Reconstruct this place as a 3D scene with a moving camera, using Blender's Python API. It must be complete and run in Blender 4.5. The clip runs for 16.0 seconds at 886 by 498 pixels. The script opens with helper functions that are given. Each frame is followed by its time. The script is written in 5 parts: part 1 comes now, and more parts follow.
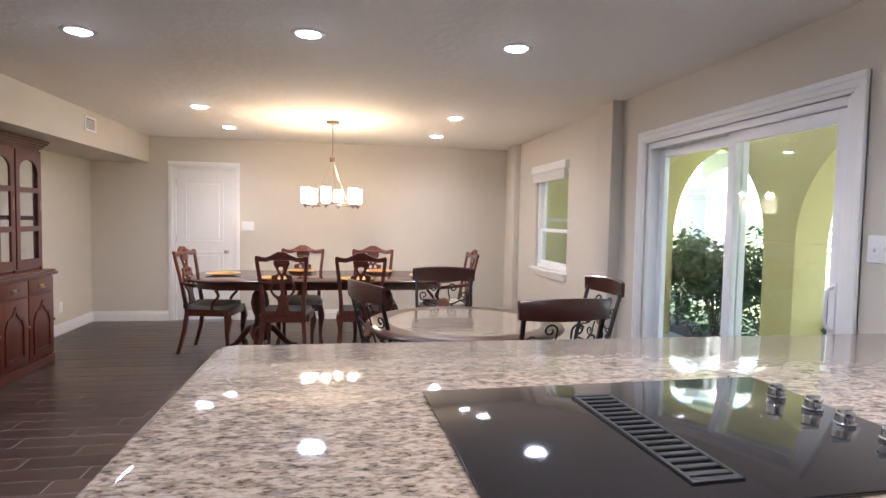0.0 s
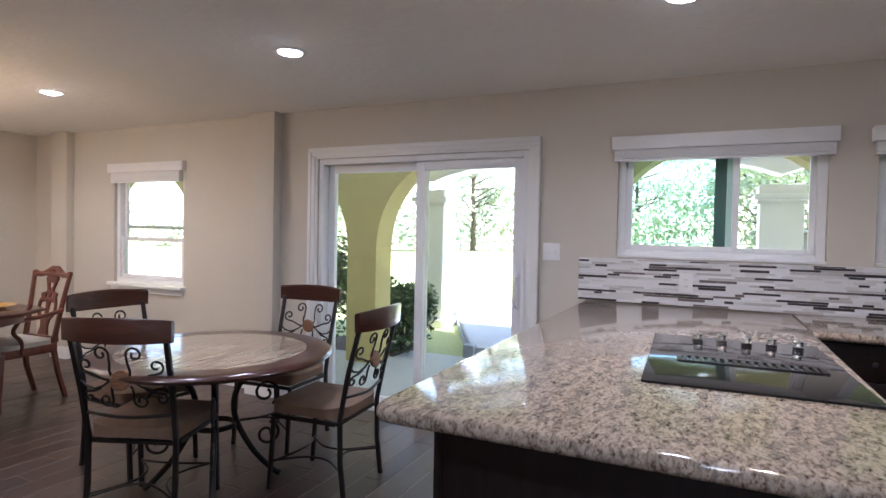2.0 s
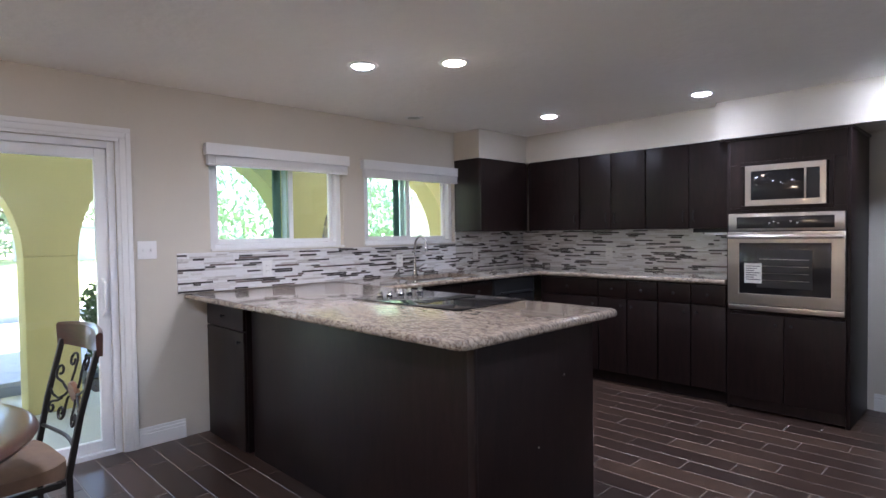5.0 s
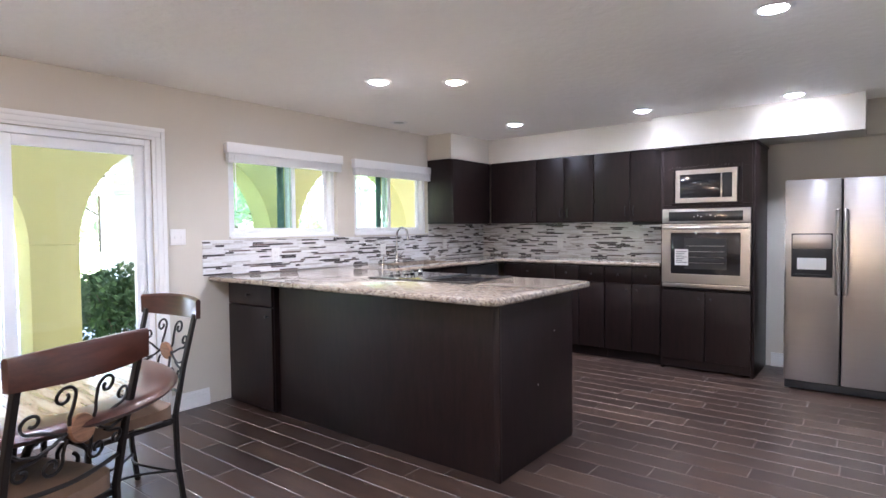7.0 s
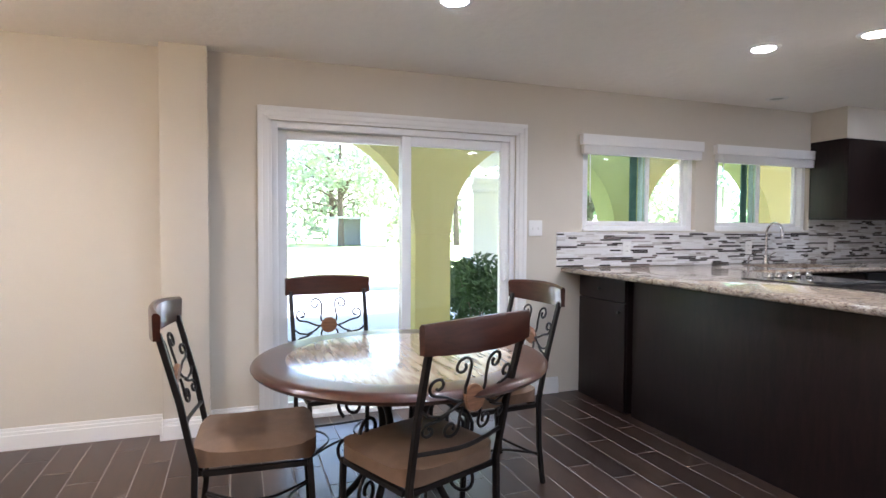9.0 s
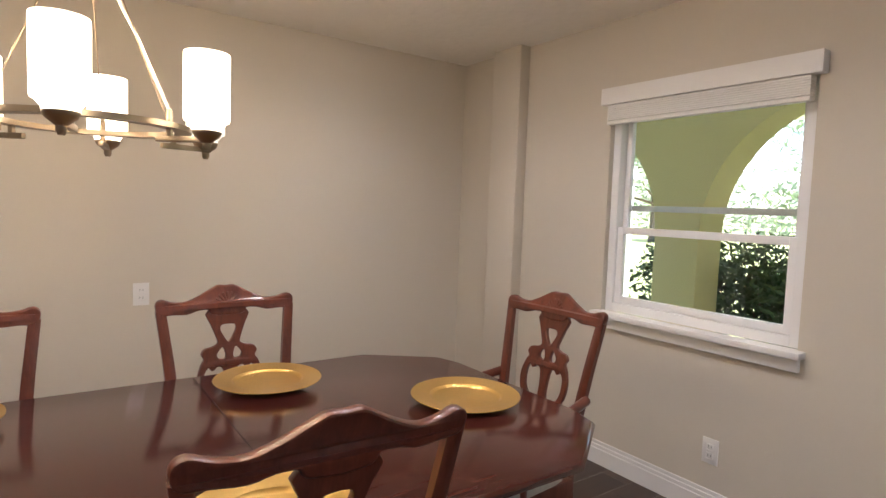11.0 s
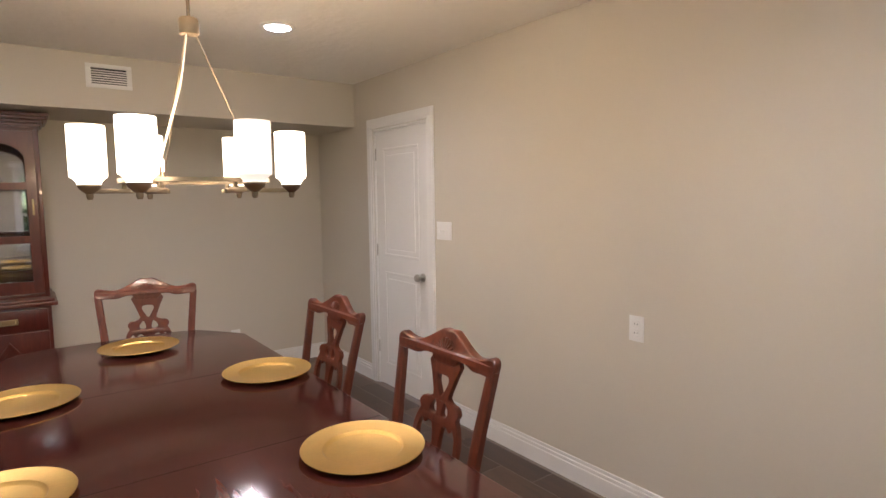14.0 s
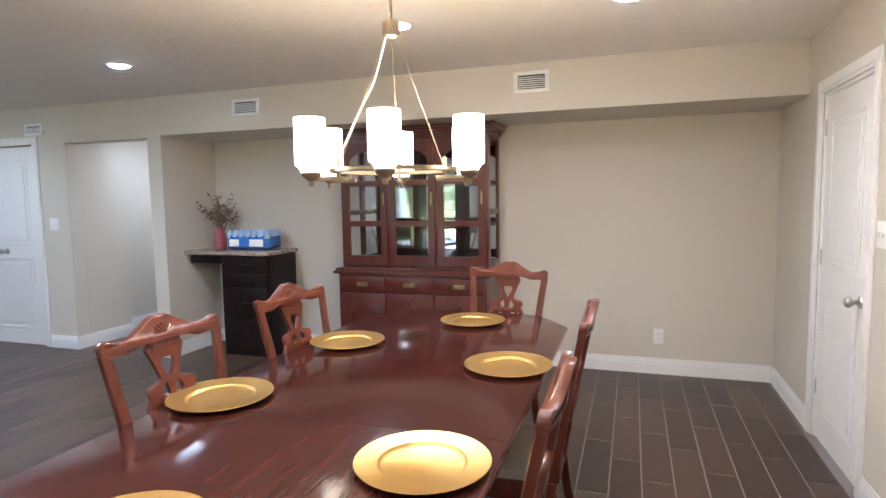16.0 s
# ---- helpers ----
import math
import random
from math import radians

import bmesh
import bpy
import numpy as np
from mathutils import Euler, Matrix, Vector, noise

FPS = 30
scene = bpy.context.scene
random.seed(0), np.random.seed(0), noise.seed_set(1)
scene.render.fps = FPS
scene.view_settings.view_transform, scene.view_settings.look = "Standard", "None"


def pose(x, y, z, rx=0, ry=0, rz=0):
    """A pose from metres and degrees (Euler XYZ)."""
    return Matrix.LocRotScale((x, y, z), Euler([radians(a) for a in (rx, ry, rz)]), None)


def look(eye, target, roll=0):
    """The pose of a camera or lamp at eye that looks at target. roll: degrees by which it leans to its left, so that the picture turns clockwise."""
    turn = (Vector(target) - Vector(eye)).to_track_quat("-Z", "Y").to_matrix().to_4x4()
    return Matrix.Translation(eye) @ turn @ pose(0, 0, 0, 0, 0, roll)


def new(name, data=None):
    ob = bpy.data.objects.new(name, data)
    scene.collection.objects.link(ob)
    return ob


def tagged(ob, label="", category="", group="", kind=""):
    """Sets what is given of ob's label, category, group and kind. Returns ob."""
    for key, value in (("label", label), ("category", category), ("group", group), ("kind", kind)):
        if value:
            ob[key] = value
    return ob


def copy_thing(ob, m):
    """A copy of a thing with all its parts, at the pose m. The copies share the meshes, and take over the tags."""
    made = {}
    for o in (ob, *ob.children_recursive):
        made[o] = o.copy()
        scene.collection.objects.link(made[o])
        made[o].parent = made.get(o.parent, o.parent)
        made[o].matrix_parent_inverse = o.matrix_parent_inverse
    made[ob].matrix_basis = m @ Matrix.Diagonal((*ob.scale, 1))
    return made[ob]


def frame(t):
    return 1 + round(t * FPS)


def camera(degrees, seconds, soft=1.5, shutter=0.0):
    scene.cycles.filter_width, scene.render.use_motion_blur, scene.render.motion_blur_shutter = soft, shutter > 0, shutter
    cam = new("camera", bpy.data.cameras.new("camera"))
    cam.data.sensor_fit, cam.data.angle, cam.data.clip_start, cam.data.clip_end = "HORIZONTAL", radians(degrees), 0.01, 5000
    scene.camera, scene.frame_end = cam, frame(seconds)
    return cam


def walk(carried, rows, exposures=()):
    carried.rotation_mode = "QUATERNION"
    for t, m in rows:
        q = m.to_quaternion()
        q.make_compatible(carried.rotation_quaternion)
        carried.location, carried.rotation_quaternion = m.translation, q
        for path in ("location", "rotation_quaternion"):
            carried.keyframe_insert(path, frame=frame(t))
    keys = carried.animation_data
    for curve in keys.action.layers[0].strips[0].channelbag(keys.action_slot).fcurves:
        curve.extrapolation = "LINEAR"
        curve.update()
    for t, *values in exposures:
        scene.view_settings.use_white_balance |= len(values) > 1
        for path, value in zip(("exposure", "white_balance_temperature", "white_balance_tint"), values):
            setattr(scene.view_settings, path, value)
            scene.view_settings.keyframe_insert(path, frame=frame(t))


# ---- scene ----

cam = camera(76.0, 16.0)
PATH = [
    (0, (0.201, 0.82, 1.357), (0.544, 2.788, 1.253), 1.1),
    (0.5, (-0.181, 1.04, 1.423), (0.561, 2.894, 1.313), 1.0),
    (1, (-0.611, 1.235, 1.406), (0.525, 2.878, 1.306), 1.5),
    (1.5, (-0.991, 1.55, 1.336), (0.544, 2.831, 1.281), 1.6),
    (2, (-1.286, 1.894, 1.369), (0.525, 2.742, 1.316), 1.2),
    (2.5, (-1.557, 2.228, 1.357), (0.402, 2.629, 1.316), 0.9),
    (3, (-1.7, 2.628, 1.328), (0.3, 2.596, 1.3), 0.6),
    (3.5, (-1.735, 3.08, 1.341), (0.212, 2.622, 1.304), 0.0),
    (4, (-1.678, 3.42, 1.304), (0.145, 2.598, 1.272), -0.3),
    (4.5, (-1.558, 3.733, 1.346), (0.078, 2.583, 1.296), -0.7),
    (5, (-1.534, 4.039, 1.355), (-0.112, 2.634, 1.296), -0.8),
    (7.5, (-1.639, 4.989, 1.283), (-0.413, 3.411, 1.208), -0.6),
    (8, (-1.59, 5.034, 1.256), (-0.092, 3.71, 1.189), -0.3),
    (8.5, (-1.522, 5.018, 1.259), (0.2, 4.002, 1.187), 0.1),
    (9, (-1.375, 4.94, 1.264), (0.504, 4.257, 1.19), 0.3),
    (9.5, (-1.16, 4.916, 1.282), (0.831, 4.742, 1.203), 1.0),
    (10, (-0.835, 5.026, 1.287), (1.113, 5.472, 1.199), 1.7),
    (12.5, (1.178, 5.638, 1.441), (0.422, 7.479, 1.245), -0.2),
    (13, (1.478, 5.831, 1.444), (0.4, 7.505, 1.254), -0.5),
    (13.5, (1.778, 6.078, 1.468), (0.465, 7.574, 1.277), -0.3),
    (14, (1.881, 6.34, 1.446), (0.28, 7.524, 1.261), -0.7),
    (14.5, (1.877, 6.66, 1.446), (0.033, 7.411, 1.262), -0.7),
    (15, (1.882, 7.029, 1.442), (-0.094, 7.285, 1.263), -0.8),
    (15.5, (1.836, 7.313, 1.413), (-0.143, 7.089, 1.232), -0.8),
    (16, (1.795, 7.505, 1.405), (-0.094, 6.872, 1.229), -0.9),
]
walk(cam, [(t, look(eye, target, roll)) for t, eye, target, roll in PATH], exposures=[(0, 2.89, 5800, 20), (2, 2.49, 5850, 22), (3.5, 2.49, 5700, 20), (5, 2.89, 5700, 20), (7.5, 3.69, 5750, 20), (9, 3.14, 5850, 17), (10, 2.57, 5980, 17), (12.5, 2.19, 6500, 21), (14.5, 2.44, 6050, 18), (16, 3.05, 5580, 15)])

# ---- light ----
world = bpy.data.worlds.new("sky")
scene.world = world
world.use_nodes = True
wn = world.node_tree
sky = wn.nodes.new("ShaderNodeTexSky")
sky.sky_type, sky.sun_disc = "NISHITA", False
sky.sun_elevation, sky.sun_rotation = radians(56), radians(160)
wn.links.new(sky.outputs[0], wn.nodes["Background"].inputs[0])
wn.nodes["Background"].inputs[1].default_value = 0.15
sun = new("sun", bpy.data.lights.new("sun", "SUN"))
sun.data.energy, sun.data.angle, sun.data.color = 5.0, radians(0.5), (1.0, 0.95, 0.86)
sun.matrix_world = look((14, -38, 60), (0, 0, 0))

# ---- materials ----
def nodes_of(name):
    m = bpy.data.materials.new(name)
    m.use_nodes = True
    nt = m.node_tree
    return m, nt, nt.nodes["Principled BSDF"]

def ramp(nt, fac, stops):
    r = nt.nodes.new("ShaderNodeValToRGB")
    while len(r.color_ramp.elements) < len(stops):
        r.color_ramp.elements.new(0.5)
    for e, (p, c) in zip(r.color_ramp.elements, stops):
        e.position, e.color = p, (*c, 1)
    nt.links.new(fac, r.inputs[0])
    return r.outputs[0]

def coords(nt, scale=(1, 1, 1), rot=(0, 0, 0), space="Object"):
    tc, mp = nt.nodes.new("ShaderNodeTexCoord"), nt.nodes.new("ShaderNodeMapping")
    if space == "World":
        g = nt.nodes.new("ShaderNodeNewGeometry")
        nt.links.new(g.outputs["Position"], mp.inputs[0])
    else:
        nt.links.new(tc.outputs[space], mp.inputs[0])
    mp.inputs["Scale"].default_value = scale
    mp.inputs["Rotation"].default_value = [radians(a) for a in rot]
    return mp.outputs[0]

def noise_tex(nt, vec, scale, detail=4, rough=0.55, distort=0.0):
    n = nt.nodes.new("ShaderNodeTexNoise")
    n.inputs["Scale"].default_value, n.inputs["Detail"].default_value = scale, detail
    n.inputs["Roughness"].default_value, n.inputs["Distortion"].default_value = rough, distort
    nt.links.new(vec, n.inputs["Vector"])
    return n.outputs[0]

def bump(nt, b, height, strength, dist=0.002):
    k = nt.nodes.new("ShaderNodeBump")
    k.inputs["Strength"].default_value, k.inputs["Distance"].default_value = strength, dist
    nt.links.new(height, k.inputs["Height"])
    nt.links.new(k.outputs[0], b.inputs["Normal"])

def mix(nt, fac, a, b, blend="MIX"):
    m = nt.nodes.new("ShaderNodeMix")
    m.data_type, m.blend_type = "RGBA", blend
    for sock, v in ((m.inputs[0], fac), (m.inputs[6], a), (m.inputs[7], b)):
        if isinstance(v, (int, float)):
            sock.default_value = v
        elif isinstance(v, tuple):
            sock.default_value = (*v, 1)
        else:
            nt.links.new(v, sock)
    return m.outputs[2]

def shade(c, f):
    return tuple(min(1, v * f) for v in c)

def paint(name, c, rough=0.6, metal=0.0, vary=0.12, scale=3.0, grain=60.0, bumpy=0.1, dist=0.001, stretch=(1, 1, 1), space="World", coat=0.0):
    """Plain surface with two scales of variation and fine relief."""
    m, nt, b = nodes_of(name)
    v = coords(nt, stretch, space=space)
    big, fine = noise_tex(nt, v, scale, 3), noise_tex(nt, v, grain, 4)
    col = mix(nt, big, shade(c, 1 - vary), shade(c, 1 + vary))
    col = mix(nt, 0.25, col, mix(nt, fine, shade(c, 1 - 2 * vary), shade(c, 1 + 2 * vary)))
    nt.links.new(col, b.inputs["Base Color"])
    rr = nt.nodes.new("ShaderNodeMapRange")
    rr.inputs[3].default_value, rr.inputs[4].default_value = max(0.02, rough * 0.85), min(1, rough * 1.15)
    nt.links.new(big, rr.inputs[0])
    nt.links.new(rr.outputs[0], b.inputs["Roughness"])
    b.inputs["Metallic"].default_value = metal
    b.inputs["Coat Weight"].default_value = coat
    b.inputs["Coat Roughness"].default_value = 0.12
    if bumpy:
        bump(nt, b, fine, bumpy, dist)
    return m

def wood(name, dark, light, rough=0.35, scale=1.0, axis=(1, 8, 8), coat=0.0, space="Object", spec=0.5):
    m, nt, b = nodes_of(name)
    v = coords(nt, tuple(a * scale for a in axis), space=space)
    g = noise_tex(nt, v, 6, 6, 0.6, 0.6)
    f = noise_tex(nt, v, 40, 4, 0.6)
    col = ramp(nt, g, [(0.3, dark), (0.7, light)])
    col = mix(nt, 0.2, col, ramp(nt, f, [(0.35, shade(dark, 0.6)), (0.65, light)]))
    nt.links.new(col, b.inputs["Base Color"])
    b.inputs["Roughness"].default_value = rough
    b.inputs["Specular IOR Level"].default_value = spec
    b.inputs["Coat Weight"].default_value = coat
    b.inputs["Coat Roughness"].default_value = 0.1
    bump(nt, b, f, 0.12, 0.001)
    return m

def glow(name, c, strength, base=(0.9, 0.9, 0.88)):
    m, nt, b = nodes_of(name)
    b.inputs["Base Color"].default_value = (*base, 1)
    b.inputs["Emission Color"].default_value = (*c, 1)
    b.inputs["Emission Strength"].default_value = strength
    b.inputs["Roughness"].default_value = 0.4
    return m

def clear_glass(name, tint=(1, 1, 1), gloss=0.02):
    """Thin clear glass that mirrors more at a slant."""
    m, nt, b = nodes_of(name)
    nt.nodes.remove(b)
    t, g, x, f = (nt.nodes.new("ShaderNode" + k) for k in ("BsdfTransparent", "BsdfGlossy", "MixShader", "LayerWeight"))
    t.inputs[0].default_value = (*tint, 1)
    g.inputs["Roughness"].default_value = gloss
    pw, ml = nt.nodes.new("ShaderNodeMath"), nt.nodes.new("ShaderNodeMath")
    pw.operation, ml.operation = "POWER", "MULTIPLY_ADD"
    f.inputs[0].default_value = 0.5
    pw.inputs[1].default_value, ml.inputs[1].default_value, ml.inputs[2].default_value = 5.0, 0.9, 0.035
    nt.links.new(f.outputs["Facing"], pw.inputs[0])
    nt.links.new(pw.outputs[0], ml.inputs[0])
    nt.links.new(ml.outputs[0], x.inputs[0])
    nt.links.new(t.outputs[0], x.inputs[1])
    nt.links.new(g.outputs[0], x.inputs[2])
    nt.links.new(x.outputs[0], nt.nodes["Material Output"].inputs[0])
    return m

WALL_C = (0.605, 0.555, 0.472)
M = {}
M["wall"] = paint("beige_wall_paint", WALL_C, 0.75, vary=0.03, scale=0.8, grain=90, bumpy=0.25, dist=0.0015)
M["ceiling"] = paint("textured_ceiling_paint", (0.86, 0.83, 0.78), 0.85, vary=0.05, scale=1.5, grain=15, bumpy=0.7, dist=0.008)
M["white"] = paint("white_trim_paint", (0.80, 0.79, 0.77), 0.4, vary=0.02, scale=2, grain=50, bumpy=0.04)
M["vinyl"] = paint("white_vinyl", (0.82, 0.82, 0.82), 0.35, vary=0.02, scale=2, grain=80, bumpy=0.03)
M["plate_white"] = paint("white_plastic", (0.82, 0.81, 0.79), 0.35, vary=0.02, bumpy=0.0)
M["dark_slot"] = paint("dark_slot", (0.03, 0.03, 0.03), 0.6, vary=0.05, bumpy=0.0)
M["espresso"] = wood("espresso_wood", (0.008, 0.0048, 0.0045), (0.019, 0.0098, 0.0085), 0.40, 1.0, (6, 6, 0.8), spec=0.24)
M["espresso_in"] = paint("espresso_gap", (0.006, 0.004, 0.004), 0.7, vary=0.1)
M["mahogany"] = wood("mahogany_wood", (0.070, 0.016, 0.009), (0.165, 0.042, 0.022), 0.28, 1.0, (5, 5, 0.9), coat=0.25)
M["table_wood"] = wood("mahogany_table_top", (0.036, 0.009, 0.0075), (0.074, 0.019, 0.014), 0.11, 0.8, (0.9, 7, 7), coat=0.0)
M["hutch_wood"] = wood("cherry_hutch_wood", (0.06, 0.012, 0.008), (0.12, 0.024, 0.014), 0.3, 1.0, (5, 5, 0.8), coat=0.3)
M["rail_wood"] = wood("dark_walnut_rail", (0.03, 0.009, 0.005), (0.07, 0.02, 0.011), 0.28, 1.0, (1, 8, 8), coat=0.4)
M["medal_wood"] = wood("striped_medallion", (0.12, 0.05, 0.025), (0.34, 0.17, 0.09), 0.35, 2.2, (1, 10, 10), coat=0.2)
M["iron"] = paint("dark_iron", (0.028, 0.024, 0.022), 0.42, 0.6, vary=0.2, scale=20, grain=150, bumpy=0.2, space="Object")
M["suede"] = paint("brown_suede", (0.20, 0.125, 0.080), 0.95, vary=0.5, scale=9, grain=300, bumpy=0.35, space="Object")
M["cream_fabric"] = paint("cream_seat_fabric", (0.42, 0.38, 0.32), 0.9, vary=0.15, scale=25, grain=260, bumpy=0.3, space="Object")
M["gold"] = paint("gold_leaf", (0.66, 0.42, 0.13), 0.36, 0.9, vary=0.14, scale=14, grain=120, bumpy=0.15, space="Object")
M["brass"] = paint("antique_brass", (0.40, 0.29, 0.16), 0.35, 0.95, vary=0.1, scale=10, bumpy=0.05)
M["bronze"] = paint("brushed_bronze", (0.34, 0.27, 0.19), 0.36, 0.95, vary=0.1, scale=15, bumpy=0.05)
M["chrome"] = paint("chrome", (0.75, 0.75, 0.76), 0.1, 1.0, vary=0.03, bumpy=0.0)
M["nickel"] = paint("satin_nickel", (0.50, 0.48, 0.45), 0.3, 1.0, vary=0.04, bumpy=0.0)
M["steel"] = paint("brushed_stainless", (0.45, 0.43, 0.41), 0.3, 1.0, vary=0.05, scale=2, grain=10, bumpy=0.05, stretch=(1, 1, 22))
M["black_glass"] = paint("black_ceramic_glass", (0.020, 0.019, 0.020), 0.06, 0.0, vary=0.1, bumpy=0.0)
M["black"] = paint("black_plastic", (0.015, 0.015, 0.016), 0.45, vary=0.15, bumpy=0.05)
M["paper"] = paint("white_paper", (0.8, 0.8, 0.78), 0.8, vary=0.02, bumpy=0.02)
M["ink"] = paint("grey_print", (0.12, 0.12, 0.13), 0.8, vary=0.05, bumpy=0.0)
M["glass"] = clear_glass("window_glass", (0.98, 1.0, 0.99))
M["tinted_glass"] = clear_glass("tinted_window_glass", (0.82, 0.95, 0.915))
M["hutch_glass"] = clear_glass("hutch_glass", (0.9, 0.9, 0.9))
M["mirror"] = paint("mirror_back", (0.75, 0.76, 0.76), 0.03, 1.0, vary=0.01, bumpy=0.0)
M["stucco"] = paint("yellow_stucco", (0.55, 0.47, 0.19), 0.9, vary=0.08, scale=2, grain=45, bumpy=0.5, dist=0.004)
M["white_stucco"] = paint("white_stucco", (0.75, 0.75, 0.73), 0.9, vary=0.04, scale=2, grain=45, bumpy=0.4, dist=0.003)
M["concrete"] = paint("porch_concrete", (0.45, 0.47, 0.44), 0.85, vary=0.12, scale=1.2, grain=50, bumpy=0.3)
M["deck"] = paint("grey_deck_paint", (0.42, 0.445, 0.49), 0.7, vary=0.08, scale=1.5, grain=30, bumpy=0.2, stretch=(1, 6, 1))
M["skirt_paint"] = paint("blue_grey_deck_paint", (0.30, 0.34, 0.40), 0.7, vary=0.1, scale=2, grain=30, bumpy=0.2)
M["grass"] = paint("lawn", (0.36, 0.40, 0.17), 0.95, vary=0.3, scale=0.8, grain=18, bumpy=0.8, dist=0.02)
M["leaf"] = paint("shrub_leaf", (0.05, 0.10, 0.03), 0.6, vary=0.35, scale=4, grain=30, bumpy=0.1)
# Bright haze is put into this leaf colour; plain leaves would be darker.
M["hazy_tree_leaf"] = paint("hazy_tree_leaf", (0.34, 0.41, 0.25), 0.6, vary=0.35, scale=0.8, grain=8, bumpy=0.1)
M["bark"] = paint("tree_bark", (0.12, 0.09, 0.065), 0.95, vary=0.3, scale=3, grain=20, bumpy=0.8, dist=0.02)
M["soil"] = paint("mulch_soil", (0.09, 0.065, 0.045), 0.95, vary=0.3, scale=6, grain=40, bumpy=0.8, dist=0.01)
M["screen"] = paint("dark_screen_frame", (0.09, 0.15, 0.125), 0.5, vary=0.1, bumpy=0.0)
M["grout"] = paint("grey_floor_grout", (0.25, 0.22, 0.20), 0.9, vary=0.1, grain=120, bumpy=0.2)
# Bulb-off shade: its weak emission is added, no lamp stands behind it.
M["shade_dim"] = glow("unlit_shade_faint_glow", (1.0, 0.88, 0.70), 0.16)
M["shade_glow"] = glow("lit_frosted_shade", (1.0, 0.86, 0.62), 1.25)
M["lamp_cool"] = glow("cool_lamp_lens", (0.86, 0.92, 1.0), 22.0)
M["lamp_warm"] = glow("warm_lamp_lens", (1.0, 0.82, 0.6), 18.0)

def granite():
    m, nt, b = nodes_of("speckled_granite")
    v = coords(nt, (1.0, 2.1, 1.6), (0, 0, 24), "World")
    a = noise_tex(nt, v, 22, 6, 0.62, 0.8)
    c = noise_tex(nt, v, 60, 5, 0.6, 0.4)
    col = ramp(nt, a, [(0.32, (0.03, 0.022, 0.02)), (0.43, (0.13, 0.09, 0.07)), (0.50, (0.30, 0.24, 0.19)), (0.58, (0.46, 0.40, 0.34)), (0.72, (0.36, 0.28, 0.20))])
    d = ramp(nt, c, [(0.38, (0.03, 0.022, 0.02)), (0.46, (0.36, 0.30, 0.24)), (0.62, (0.55, 0.50, 0.44))])
    nt.links.new(mix(nt, 0.40, mix(nt, 1.0, col, (0.90, 0.84, 0.76), "MULTIPLY"), d), b.inputs["Base Color"])
    b.inputs["Specular IOR Level"].default_value = 0.32
    b.inputs["Roughness"].default_value = 0.075
    return m

def plank_tile():
    m, nt, b = nodes_of("wood_look_tile")
    v = coords(nt, (1.2, 9, 9), space="World")
    g = noise_tex(nt, v, 3.0, 6, 0.6, 0.5)
    f = noise_tex(nt, v, 22, 4, 0.6)
    info = nt.nodes.new("ShaderNodeObjectInfo")
    geo = nt.nodes.new("ShaderNodeNewGeometry")
    add = nt.nodes.new("ShaderNodeMath")
    nt.links.new(info.outputs["Random"], add.inputs[0])
    nt.links.new(geo.outputs["Random Per Island"], add.inputs[1])
    fr = nt.nodes.new("ShaderNodeMath")
    fr.operation = "FRACT"
    nt.links.new(add.outputs[0], fr.inputs[0])
    tint = ramp(nt, fr.outputs[0], [(0.0, (0.035, 0.020, 0.0145)), (0.5, (0.052, 0.030, 0.021)), (1.0, (0.080, 0.048, 0.033))])
    col = mix(nt, 1.0, tint, ramp(nt, g, [(0.3, (0.7, 0.7, 0.7)), (0.7, (1.35, 1.3, 1.25))]), "MULTIPLY")
    nt.links.new(col, b.inputs["Base Color"])
    rr = nt.nodes.new("ShaderNodeMapRange")
    rr.inputs[3].default_value, rr.inputs[4].default_value = 0.22, 0.42
    nt.links.new(g, rr.inputs[0])
    nt.links.new(rr.outputs[0], b.inputs["Roughness"])
    bump(nt, b, f, 0.15, 0.001)
    return m

def mosaic_tile():
    m, nt, b = nodes_of("glass_and_stone_strip")
    geo = nt.nodes.new("ShaderNodeNewGeometry")
    r = nt.nodes.new("ShaderNodeValToRGB")
    r.color_ramp.interpolation = "CONSTANT"
    tones = [(0.0, (0.80, 0.79, 0.79)), (0.34, (0.56, 0.53, 0.51)), (0.47, (0.70, 0.68, 0.66)), (0.64, (0.022, 0.016, 0.016)), (0.86, (0.86, 0.86, 0.87)), (0.96, (0.16, 0.12, 0.11))]
    while len(r.color_ramp.elements) < len(tones):
        r.color_ramp.elements.new(0.5)
    for e, (p, c) in zip(r.color_ramp.elements, tones):
        e.position, e.color = p, (*c, 1)
    nt.links.new(geo.outputs["Random Per Island"], r.inputs[0])
    v = coords(nt, space="World")
    col = mix(nt, 0.1, r.outputs[0], mix(nt, noise_tex(nt, v, 80), (0.2, 0.18, 0.16), (0.9, 0.88, 0.86)))
    nt.links.new(col, b.inputs["Base Color"])
    b.inputs["Roughness"].default_value = 0.16
    return m

def stone_top():
    m, nt, b = nodes_of("travertine_inlay")
    v = coords(nt, (1, 7, 7), (0, 0, 35), "Object")
    g = noise_tex(nt, v, 5, 6, 0.6, 0.4)
    col = ramp(nt, g, [(0.3, (0.15, 0.095, 0.062)), (0.48, (0.28, 0.205, 0.145)), (0.62, (0.37, 0.30, 0.23)), (0.8, (0.22, 0.155, 0.105))])
    nt.links.new(col, b.inputs["Base Color"])
    b.inputs["Roughness"].default_value = 0.15
    b.inputs["Coat Weight"].default_value = 0.4
    return m

M["granite"], M["tile"], M["mosaic"], M["stone_top"] = granite(), plank_tile(), mosaic_tile(), stone_top()

